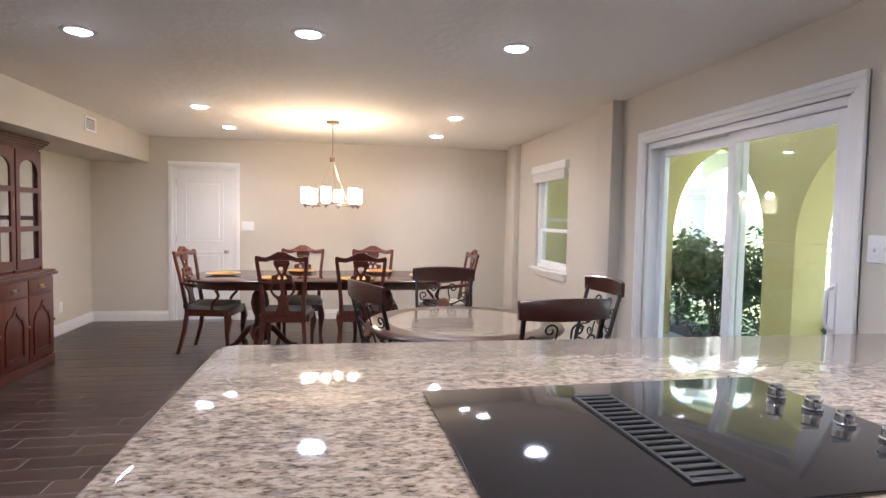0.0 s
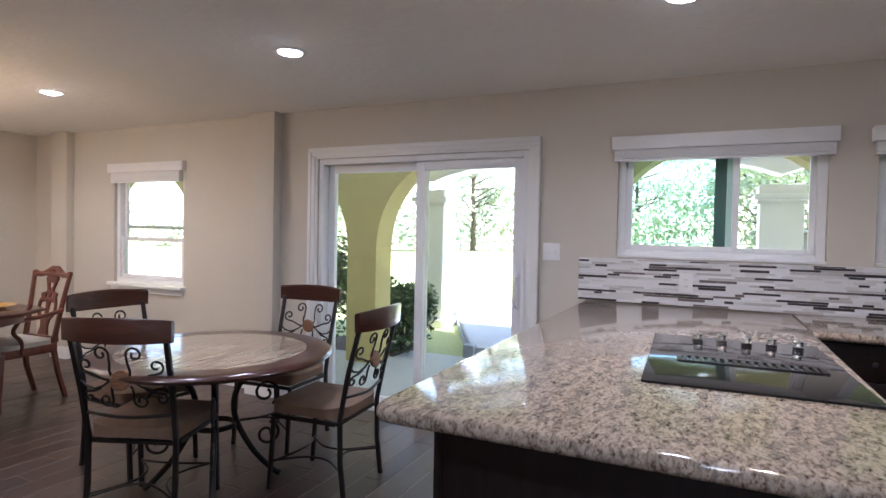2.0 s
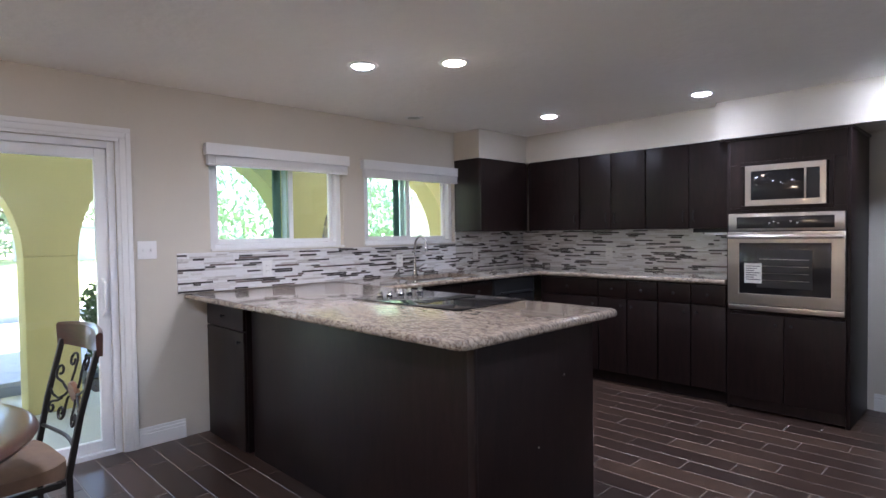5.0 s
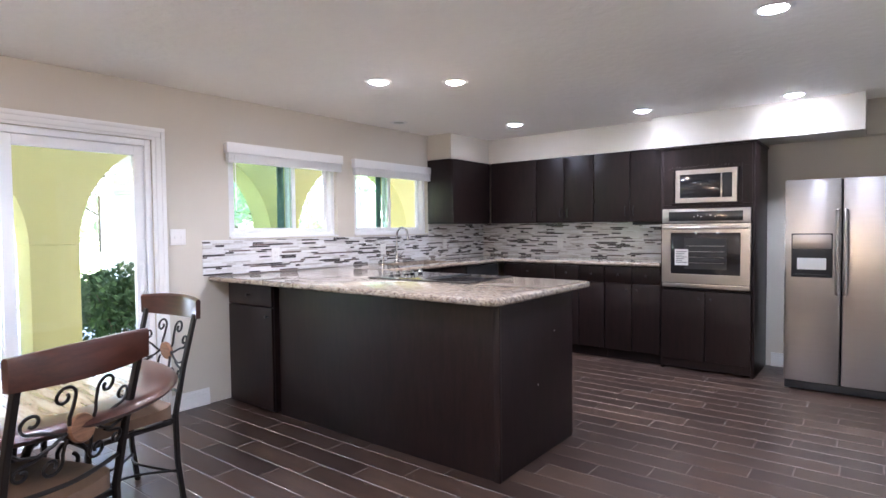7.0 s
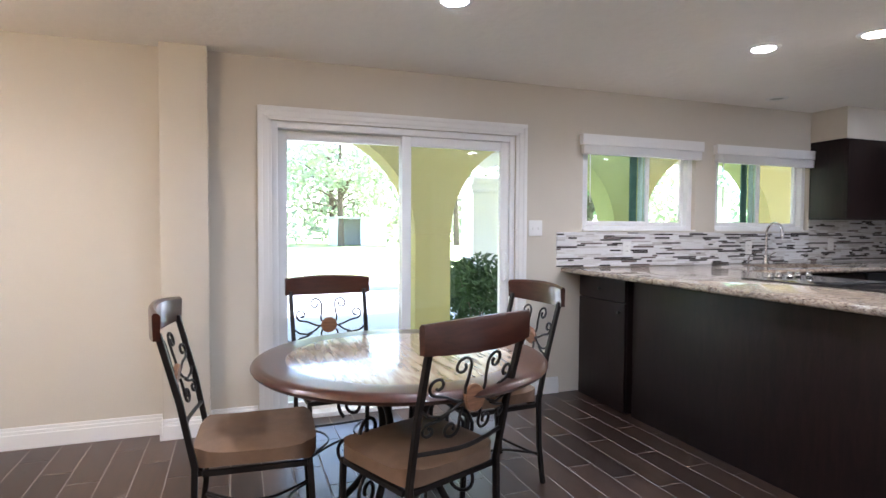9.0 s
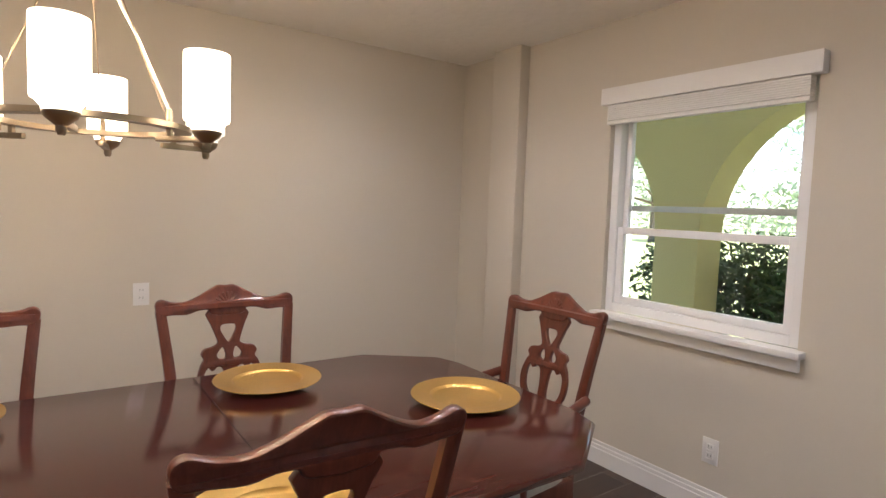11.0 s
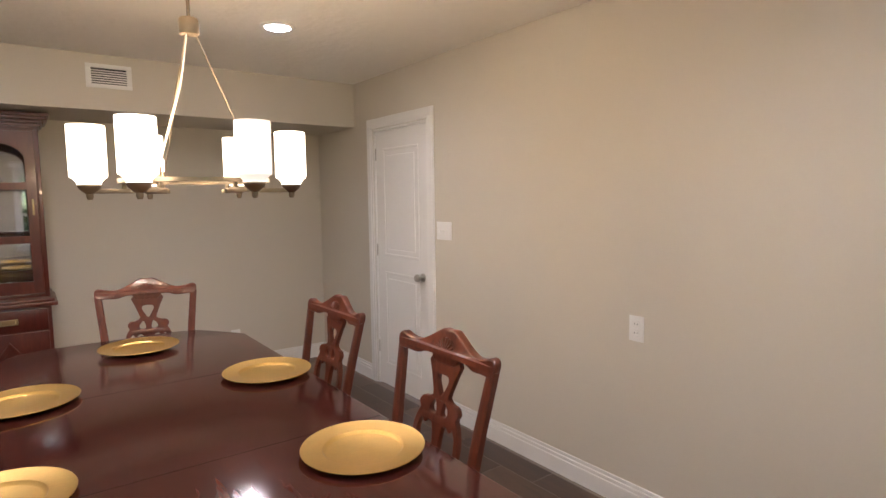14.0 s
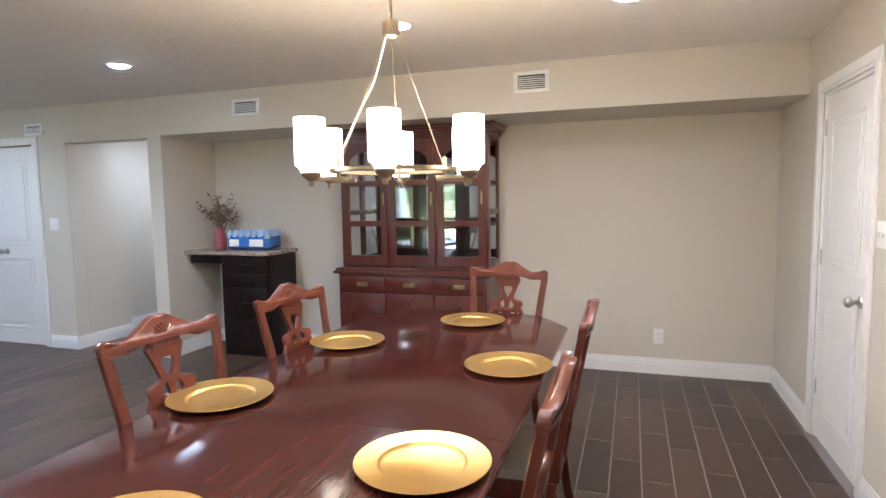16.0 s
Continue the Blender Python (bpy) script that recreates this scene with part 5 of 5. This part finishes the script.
for k in range(6):
    m = pose(0, 0, 0, 0, 0, 18 + 60 * k)
    arm = part("arm", boxes([(RR - 0.03, RS + 0.012, -0.006, 0.006, ZR - 0.035, ZR - 0.022), (RR - 0.006, RR + 0.006, -0.005, 0.005, ZR - 0.03, ZR - 0.004)], 0.002), "bronze", ch, "", True, m)
    part("cup", lathe([(0.006, -0.052), (0.009, -0.045), (0.009, -0.036), (0.026, -0.022), (0.030, -0.014), (0.030, -0.010), (0.001, -0.010)], 20), "bronze", arm, "", True, pose(RS, 0, ZR))
    sh = part("shade", lathe([(0.030, -0.010), (0.030, 0.006), (0.046, 0.010), (0.047, 0.016), (0.047, 0.150), (0.046, 0.153), (0.044, 0.150), (0.044, 0.012), (0.027, -0.008)], 32, ring=True), "shade_glow" if k else "shade_dim", arm, "lit frosted glass shade" if k else "unlit frosted glass shade with faint added glow", True, pose(RS, 0, ZR))
    if k == 0:
        continue
    a = radians(18 + 60 * k)
    l = new("chandelier_bulb", bpy.data.lights.new("chandelier_bulb", "POINT"))
    l.data.energy, l.data.color, l.data.shadow_soft_size = 1.38, (1.0, 0.74, 0.42), 0.03
    l.location = (0.075 + RS * math.cos(a), 6.765 + RS * math.sin(a), ZR + 0.20)

# ---- china hutch ----
hu = empty("china_hutch", pose(-2.395, 5.18, 0, 0, 0, 90), "cherry china hutch with arched glass doors and drawers", "hutch")
HWID, HD = 1.27, 0.46
part("base_body", boxes([(0, HWID, 0.0, HD, 0.08, 0.80), (-0.01, HWID + 0.01, -0.01, HD, 0.0, 0.08)], 0.004), "hutch_wood", hu)
part("counter", boxes([(-0.035, HWID + 0.035, -0.035, HD, 0.80, 0.825), (-0.02, HWID + 0.02, -0.02, HD, 0.825, 0.845)], 0.006), "hutch_wood", hu)
bays = [(0.02, 0.422), (0.434, 0.836), (0.848, 1.25)]
for a, b in bays:
    d = part("drawer", boxes([(a, b, -0.016, -0.0005, 0.655, 0.785)], 0.006), "hutch_wood", hu)
    pull = boxes([((a + b) / 2 - 0.05, (a + b) / 2 + 0.05, -0.020, -0.0165, 0.70, 0.735)], 0.006)
    tube(smooth_line([((a + b) / 2 - 0.035, -0.02, 0.722), ((a + b) / 2 - 0.03, -0.036, 0.708), ((a + b) / 2 + 0.03, -0.036, 0.708), ((a + b) / 2 + 0.035, -0.02, 0.722)], 4), 0.004, 6, pull)
    part("pull", pull, "brass", d, "antique brass bail pull")
    dd = part("door", boxes([(a, b, -0.016, -0.0005, 0.10, 0.645)], 0.006), "hutch_wood", hu)
    cx, hw = (a + b) / 2, (b - a) / 2 - 0.06
    arch = [(-hw, 0.15), (hw, 0.15), (hw, 0.42), (hw * 0.75, 0.50), (hw * 0.35, 0.52), (0.0, 0.59), (-hw * 0.35, 0.52), (-hw * 0.75, 0.50), (-hw, 0.42)]
    inner = [(x * 0.8, 0.36 + (z - 0.36) * 0.86) for x, z in arch]
    pn = sheet([arch, inner], 0.012, 0.003)
    part("raised_panel", pn, "hutch_wood", dd, "", True, pose(cx, -0.021, 0))
    part("knob", lathe([(0.006, 0), (0.005, 0.01), (0.013, 0.016), (0.011, 0.024), (0.002, 0.027)], 12), "brass", dd, "", True, pose(b - 0.03, -0.016, 0.40, 90))
Z0, Z1 = 0.845, 1.87
HD2, Y2 = 0.36, 0.09
for row in [(0.0, 0.022, Y2, Y2 + 0.05, Z0, Z1), (HWID - 0.022, HWID, Y2, Y2 + 0.05, Z0, Z1), (0, 0.022, HD - 0.05, HD, Z0, Z1), (HWID - 0.022, HWID, HD - 0.05, HD, Z0, Z1), (0, 0.022, Y2 + 0.05, HD - 0.05, Z0, Z0 + 0.06), (HWID - 0.022, HWID, Y2 + 0.05, HD - 0.05, Z0, Z0 + 0.06), (0, 0.022, Y2 + 0.05, HD - 0.05, 1.28, 1.32), (HWID - 0.022, HWID, Y2 + 0.05, HD - 0.05, 1.28, 1.32), (0, HWID, Y2, HD, Z1, Z1 + 0.02), (0.022, HWID - 0.022, Y2, HD, Z0, Z0 + 0.02)]:
    part("case_rail", boxes([row], 0.002), "hutch_wood", hu)
part("mirror_back", boxes([(0.022, HWID - 0.022, HD - 0.014, HD - 0.004, Z0 + 0.02, Z1)]), "mirror", hu, "mirrored back panel", False)
for z in (1.18, 1.52):
    part("shelf", boxes([(0.024, HWID - 0.024, Y2 + 0.05, HD - 0.016, z, z + 0.008)], 0.002), "hutch_glass", hu, "glass shelf")
cor = bmesh.new()
for i, (o, z) in enumerate(((0.0, 1.89), (0.015, 1.905), (0.03, 1.925), (0.05, 1.945), (0.06, 1.965))):
    box(cor, -o, HWID + o, Y2 - o, HD, z, z + 0.021, 0.004, 1)
part("cornice", cor, "hutch_wood", hu, "stepped cherry cornice")
for x in (0.0, 0.415, 0.829, HWID - 0.026):
    part("stile", boxes([(x + (0.0 if x else 0.001), x + 0.026, Y2 - 0.012, Y2 - 0.0005, Z0, Z1 + 0.015)], 0.003), "hutch_wood", hu)
for i, (a, b) in enumerate(bays):
    a, b = a + 0.008, b - 0.008
    w = b - a
    st = 0.05
    o = [(0, Z0 + 0.03), (w, Z0 + 0.03), (w, Z1), (0, Z1)]
    zb = 1.30
    low = [(st, Z0 + 0.10), (w - st, Z0 + 0.10), (w - st, zb - 0.11), (st, zb - 0.11)]
    mid = [(st, zb - 0.07), (w - st, zb - 0.07), (w - st, zb + 0.22), (st, zb + 0.22)]
    zc = zb + 0.26
    high = [(st, zc), (w - st, zc)] + [(w / 2 + (w / 2 - st) * math.cos(radians(t)), 1.70 + 0.10 * math.sin(radians(t))) for t in range(0, 181, 15)]
    d = part("glass_door", sheet([o, low, mid, high], 0.02, 0.003), "hutch_wood", hu, "glazed door with arched top", True, pose(a, Y2 - 0.013, 0))
    p = part("door_glass", boxes([(st - 0.005, w - st + 0.005, 0.002, 0.005, Z0 + 0.09, Z1 - 0.05)]), "hutch_glass", d, "", False)
    p.visible_shadow = False
    part("latch", boxes([(w - 0.03, w - 0.018, -0.016, -0.0105, 1.36, 1.46)], 0.003), "brass", d)

# ---- built-in desk in the recess ----
dk = empty("built_in_desk", None, "dark built-in desk cabinet with drawers under a granite top", "desk")
part("granite_top", boxes([(XR + 0.002, -2.42, 3.552, 4.47, 0.925, 0.963)], 0.012), "granite", dk, "speckled granite top")
part("drawer_cabinet", boxes([(XR + 0.004, -2.47, 3.93, 4.44, 0.0, 0.924)], 0.003), "espresso", dk)
for z0, z1 in ((0.10, 0.36), (0.37, 0.63), (0.64, 0.76), (0.77, 0.91)):
    dr = part("drawer", boxes([(-2.4695, -2.454, 3.94, 4.43, z0, z1)], 0.003), "espresso", dk)
    part("pull", tube(smooth_line([(-2.454, 4.17, (z0 + z1) / 2), (-2.432, 4.18, (z0 + z1) / 2), (-2.432, 4.26, (z0 + z1) / 2), (-2.454, 4.27, (z0 + z1) / 2)], 4), 0.005), "black", dr)
part("apron", boxes([(-2.51, -2.49, 3.56, 3.929, 0.84, 0.924)], 0.003), "espresso", dk)
M["pink"] = paint("pink_glass", (0.42, 0.11, 0.13), 0.15, vary=0.15, bumpy=0.0)
M["dry"] = paint("dried_stems", (0.16, 0.11, 0.06), 0.9, vary=0.3, bumpy=0.2)
M["blue_wrap"] = paint("blue_plastic_wrap", (0.05, 0.16, 0.50), 0.22, vary=0.5, scale=14, grain=60, bumpy=0.4, dist=0.006)
M["water"] = paint("clear_bottle_plastic", (0.35, 0.48, 0.68), 0.15, vary=0.2, bumpy=0.1)
M["petal"] = paint("faded_rose_petals", (0.22, 0.10, 0.08), 0.9, vary=0.5, scale=30, bumpy=0.2)
va = empty("flower_vase", pose(-2.70, 3.74, 0.963), "pink glass vase with dried flowers on the desk", "vase")
part("vase_body", lathe([(0.045, 0), (0.052, 0.01), (0.056, 0.07), (0.048, 0.13), (0.040, 0.17), (0.048, 0.20), (0.044, 0.20), (0.036, 0.17), (0.03, 0.10), (0.001, 0.09)], 24), "pink", va)
rng = random.Random(3)
st, lf, pt = bmesh.new(), bmesh.new(), bmesh.new()
for i in range(40):
    a, sp, hh = rng.uniform(0, 6.28), rng.uniform(0.02, 0.24), rng.uniform(0.10, 0.36)
    e = Vector((math.cos(a) * sp, math.sin(a) * sp, 0.18 + hh))
    tube([(0, 0, 0.12), (e.x * 0.4, e.y * 0.4, 0.18 + hh * 0.6), e], 0.0016, 4, st)
    for j in range(7):
        b2 = bmesh.new()
        bmesh.ops.create_icosphere(b2, subdivisions=1, radius=rng.uniform(0.006, 0.013))
        k = rng.uniform(0.45, 1.0)
        q = Vector((e.x * k, e.y * k, 0.18 + hh * k)) + Vector((rng.uniform(-0.03, 0.03), rng.uniform(-0.03, 0.03), rng.uniform(-0.03, 0.03)))
        merge(pt if rng.random() < 0.35 else lf, b2, pose(q.x, q.y, q.z, rng.uniform(0, 90), rng.uniform(0, 90), 0) @ Matrix.Diagonal((1, 0.4, 1, 1)))
part("stems", st, "dry", va)
tagged(part("dried_leaves", lf, "dry", va, "brown dried leaves"), kind="stuff")
tagged(part("dried_petals", pt, "petal", va, "faded reddish dried petals"), kind="stuff")
wp = empty("water_bottle_pack", pose(-2.68, 4.14, 0.963, 0, 0, 4), "blue shrink-wrapped pack of water bottles on the desk", "bottle pack")
part("wrap", cushion(0.26, 0.46, 0.15, 0.075), "blue_wrap", wp)
for i in range(4):
    for j in range(7):
        part("bottle", lathe([(0.001, 0.0), (0.030, 0.002), (0.031, 0.03), (0.030, 0.05), (0.016, 0.066), (0.014, 0.078), (0.001, 0.079)], 14), "water", wp, "", True, pose(-0.098 + i * 0.065, -0.195 + j * 0.065, 0.105))
for y, w in ((-0.13, 0.10), (0.10, 0.14)):
    part("printed_panel", boxes([(0.1285, 0.1305, y - w / 2, y + w / 2, 0.035, 0.10)], 0.0008), "paper", wp, "white printed panel on the wrap")
# ---- outdoors ----
ZG = -0.14
def ground():
    g = setting("ground", boxes([(2.561, 900, -900, 900, ZG - 0.5, ZG - 0.06)]), "grass", "sunlit green lawn")
    setting("porch_floor", boxes([(2.561, 4.62, -6, 12, ZG - 0.059, ZG + 0.02)], 0.0), "concrete", "grey concrete porch floor")
    setting("porch_ceiling", boxes([(2.561, 4.62, -6, 12, 2.62, 2.75), (4.6205, 7.66, -6, 12, 2.701, 2.80)]), "white_stucco", "white porch ceiling")
    setting("porch_end_wall", boxes([(2.561, 4.60, 10.62, 10.78, ZG + 0.021, 2.619)]), "stucco", "yellow stucco end wall of the porch")
    setting("path_slab", boxes([(4.621, 5.26, 2.6, 5.4, ZG - 0.059, ZG - 0.03)]), "concrete", "grey concrete path beside the porch")
ground()
def arcade():
    """The porch arcade: piers and round arches in yellow stucco."""
    piers = [-4.35, -1.88, 0.58, 3.03, 5.48, 7.94, 10.4]
    x0, x1, hw, zs = 4.18, 4.52, 0.195, 1.20
    a = empty("porch_arcade", None, "yellow stucco porch arcade with round arches", "arcade", "", "structure")
    for p in piers:
        part("pier", boxes([(x0, x1, p - hw, p + hw, ZG + 0.02, zs)], 0.012), "stucco", a)
    for p, q in zip(piers, piers[1:]):
        r = (q - p) / 2 - hw
        c = (p + q) / 2
        n = 28
        pts = [(p, zs), (p + hw, zs)] + [(c - r * math.cos(math.pi * k / n), zs + r * math.sin(math.pi * k / n)) for k in range(1, n)] + [(q - hw, zs), (q, zs)]
        bm = bmesh.new()
        rows = [[bm.verts.new((x, y, z)) for y, z in pts] for x in (x0, x1)]
        caps = [[bm.verts.new((x, y, 2.619)) for y, z in pts] for x in (x0, x1)]
        for k in range(len(pts) - 1):
            for u, v in ((rows[0], caps[0]), (rows[1], caps[1]), (rows[0], rows[1]), (caps[0], caps[1])):
                bm.faces.new((u[k], u[k + 1], v[k + 1], v[k]))
        part("arch", bm, "stucco", a)
arcade()
for px, py in ((3.35, 4.25), (3.35, 1.8), (3.35, 6.7)):
    d = empty("porch_light", pose(px, py, 2.62), "lit recessed porch ceiling light", "ceiling light", "porch ceiling lights")
    part("trim_ring", lathe([(0.062, -0.004), (0.066, -0.008), (0.086, -0.006), (0.092, 0.0), (0.062, 0.0)], 28, ring=True), "white", d)
    part("lens", lathe([(0.001, -0.003), (0.061, -0.003), (0.061, -0.001), (0.001, -0.001)], 28), "lamp_cool", d)
def white_post(x, y):
    p = empty("porch_post", pose(x, y, ZG - 0.06), "white square porch post with stepped capital", "post", "white porch posts")
    part("shaft", boxes([(-0.25, 0.25, -0.25, 0.25, 0.14, 2.05)], 0.012), "white_stucco", p)
    part("plinth", boxes([(-0.29, 0.29, -0.29, 0.29, 0, 0.14)], 0.012), "white_stucco", p)
    part("capital", boxes([(-0.28, 0.28, -0.28, 0.28, 2.05, 2.10), (-0.32, 0.32, -0.32, 0.32, 2.10, 2.18), (-0.27, 0.27, -0.27, 0.27, 2.18, 2.30)], 0.008), "white_stucco", p)
for y in (-3.95, 1.05, 6.12, 11.2):
    white_post(7.45, y)
def outer_beam():
    """The shallow-arched white beam that the posts carry."""
    ys = [-3.95, 1.05, 6.12, 11.2]
    bm = bmesh.new()
    for p, q in zip(ys, ys[1:]):
        n = 16
        pts = [(p + (q - p) * i / n, 2.24 + 0.34 * math.sin(math.pi * i / n) ** 0.7) for i in range(n + 1)]
        for (a, za), (b, zb) in zip(pts, pts[1:]):
            lo = [bm.verts.new(v) for v in ((7.25, a, za), (7.65, a, za), (7.65, b, zb), (7.25, b, zb))]
            hi = [bm.verts.new(v) for v in ((7.25, a, 2.7), (7.65, a, 2.7), (7.65, b, 2.7), (7.25, b, 2.7))]
            bm.faces.new(lo), bm.faces.new(hi)
            for k in range(4):
                bm.faces.new((lo[k], lo[(k + 1) % 4], hi[(k + 1) % 4], hi[k]))
    bmesh.ops.remove_doubles(bm, verts=bm.verts, dist=0.001)
    setting("porch_beam", bm, "white_stucco", "white shallow-arched porch beam")
outer_beam()
def deck():
    d = empty("garden_deck", None, "low pale grey painted garden deck of long boards", "deck")
    for i in range(31):
        x = 5.29 + i * 0.152
        part("board", boxes([(x, x + 0.146, -1.5, 4.60 + (x - 5.29) * 0.5, ZG + 0.06, ZG + 0.10)], 0.004), "deck", d)
    part("skirt", boxes([(5.28, 5.32, -1.49, 4.59, ZG - 0.06, ZG + 0.059)]), "skirt_paint", d, "blue-grey painted skirt board")
    part("side_skirt", boxes([(0, 5.2, -0.02, 0.02, ZG - 0.06, ZG + 0.059)]), "skirt_paint", d, "", False, pose(5.33, 4.60, 0, 0, 0, 26.5))
    part("corner_post", boxes([(5.22, 5.36, 4.50, 4.64, ZG - 0.06, ZG + 0.13)], 0.01), "skirt_paint", d)
    for i in range(8):
        part("upper_board", boxes([(10.05 + i * 0.152, 10.196 + i * 0.152, -1.5, 4.9, ZG + 0.19, ZG + 0.23)], 0.004), "deck", d)
    part("riser", boxes([(10.06, 10.09, -1.49, 4.89, ZG + 0.10, ZG + 0.189)]), "skirt_paint", d)
deck()
def bed(x0, x1, y0, y1):
    b2 = bmesh.new()
    box(b2, x0, x1, y0, y1, ZG - 0.059, ZG + 0.01, 0.02, 2)
    setting("planting_bed", b2, "soil", "dark mulch planting bed", True)
bed(4.63, 5.5, 5.42, 10.0)
bed(4.63, 5.5, -1.0, 2.58)

def leaf_cloud(bm, rng, centre, rad, n, size):
    for _ in range(n):
        while True:
            v = Vector((rng.uniform(-1, 1), rng.uniform(-1, 1), rng.uniform(-1, 1)))
            if 0.25 < v.length < 1:
                break
        p = Vector(centre) + Vector((v.x * rad[0], v.y * rad[1], v.z * rad[2]))
        a = Vector((rng.gauss(0, 1), rng.gauss(0, 1), rng.gauss(0, 1))).normalized()
        b = a.orthogonal().normalized()
        s = size * rng.uniform(0.6, 1.4)
        c = a.cross(b) * 0.15 * s
        q = [p - a * s, p + b * s * 0.42 + c, p + a * s, p - b * s * 0.42 + c]
        bm.faces.new([bm.verts.new(u) for u in q])
def shrub(x, y, h, w, seed, label):
    rng = random.Random(seed)
    s = empty("shrub", pose(x, y, ZG - 0.02), label, "shrub")
    tb, lv = bmesh.new(), bmesh.new()
    for i in range(9):
        a = rng.uniform(0, 6.28)
        e = Vector((math.cos(a) * w * rng.uniform(0.2, 0.6), math.sin(a) * w * rng.uniform(0.2, 0.6), h * rng.uniform(0.55, 0.9)))
        tube([(0, 0, 0), e * 0.5 + Vector((0, 0, 0.1)), e], [0.014, 0.009, 0.004], 5, tb)
        leaf_cloud(lv, rng, e, (w * 0.38, w * 0.38, h * 0.26), 260, 0.045)
    leaf_cloud(lv, rng, (0, 0, h * 0.45), (w * 0.7, w * 0.7, h * 0.45), 900, 0.045)
    part("stems", tb, "bark", s)
    part("leaves", lv, "leaf", s, "dense small green leaves", False)
for i, (x, y, h, w) in enumerate(((5.0, 2.16, 1.0, 0.70), (5.05, 5.42, 0.86, 0.62), (5.05, 6.6, 1.35, 0.75), (5.0, 7.5, 1.25, 0.75), (5.05, 8.4, 1.35, 0.75), (5.1, 0.2, 0.8, 0.5))):
    shrub(x, y, h, w, 20 + i, "leafy green shrub beside the porch pier")
def tree(x, y, h, r, seed):
    rng = random.Random(seed)
    t = empty("tree", pose(x, y, ZG - 0.1), "tall garden tree with green foliage paled for haze", "tree")
    tb, lv = bmesh.new(), bmesh.new()
    tube(smooth_line([(0, 0, 0), (0.1, 0.05, h * 0.3), (-0.1, 0.1, h * 0.6), (0, 0, h * 0.9)], 4), [0.28 * (1 - 0.06 * i) for i in range(13)], 10, tb)
    for i in range(26):
        a, z0 = rng.uniform(0, 6.28), h * rng.uniform(0.25, 0.85)
        l = r * rng.uniform(0.5, 1.0) * (1.15 - 0.5 * z0 / h)
        e = Vector((math.cos(a) * l, math.sin(a) * l, z0 + h * rng.uniform(0.02, 0.18)))
        tube([(0, 0, z0), (e.x * 0.5, e.y * 0.5, z0 + 0.12 * h * rng.random()), e], [0.09, 0.055, 0.02], 6, tb)
        leaf_cloud(lv, rng, e, (r * 0.34, r * 0.34, h * 0.09), 130, 0.20)
    part("trunk", tb, "bark", t)
    part("crown", lv, "hazy_tree_leaf", t, "loose green crown paled for haze", False)
for i, (x, y, h, r) in enumerate(((33, -2, 11, 6), (30, -2, 11, 5), (34, 16, 12, 5), (22, -14, 9, 4), (40, 6, 13, 6), (28, 26, 10, 5), (38, -22, 12, 6), (30, -9, 10, 5), (18, -10, 7, 3), (36, 36, 12, 6), (20, 18, 8, 3.5))):
    tree(x * 1.45, y * 1.4, h, r, 50 + i)
def far_woods():
    rng = random.Random(90)
    bm = bmesh.new()
    for i in range(52):
        a = radians(-75 + 150 * i / 51)
        d = rng.uniform(48, 60)
        hh = rng.uniform(3.5, 9)
        leaf_cloud(bm, rng, (d * math.cos(a), 3 + d * math.sin(a), hh * 0.5), (3.2, 3.2, hh * 0.55), 330, 0.34)
    w = part("far_woods", bm, "hazy_tree_leaf", None, "", False)
    tagged(w, "distant woods behind the lawn", "woods", "", "stuff")
far_woods()
def bench(x, y):
    b = empty("garden_bench", pose(x, y, ZG - 0.06, 0, 0, 20), "white stone garden bench on the lawn", "bench")
    part("seat", boxes([(-0.6, 0.6, -0.2, 0.2, 0.40, 0.47)], 0.015), "white_stucco", b)
    for s in (-0.42, 0.42):
        part("leg", boxes([(s - 0.06, s + 0.06, -0.15, 0.15, 0.0, 0.399)], 0.015), "white_stucco", b)
bench(14.0, 5.2)
bench(15.0, 3.2)

def fence(x, y0, y1):
    """A white rail fence along the far side of the lawn."""
    fe = empty("garden_fence", None, "white three-rail fence along the lawn", "fence")
    y = y0
    while y <= y1:
        part("post", boxes([(x - 0.07, x + 0.07, y - 0.07, y + 0.07, ZG - 0.1, 1.15)], 0.01), "white_stucco", fe)
        y += 3.0
    for z in (0.30, 0.65, 1.0):
        part("rail", boxes([(x - 0.02, x + 0.02, y0, y1, z - 0.06, z + 0.06)], 0.005), "white_stucco", fe)
fence(50.0, -27, 36)
def shed(x, y):
    sd = empty("garden_shed", pose(x, y, ZG - 0.1, 0, 0, 8) @ Matrix.Scale(0.85, 4), "small white garden shed with an open front and low roof", "shed")
    part("back_wall", boxes([(1.4, 1.5, -2.4, 2.4, 0, 2.6)]), "white_stucco", sd)
    for v in (-2.4, 2.3):
        part("side_wall", boxes([(-1.5, 1.4, v, v + 0.1, 0, 2.6)]), "white_stucco", sd)
    part("front_wall", boxes([(-1.5, -1.4, -2.3, 0.2, 0, 2.6)]), "white_stucco", sd)
    part("roof", boxes([(-1.9, 1.8, -2.8, 2.8, 2.6, 2.78)], 0.02), "concrete", sd, "pale grey low roof")
shed(45.0, -4.4)

floor_tiles()
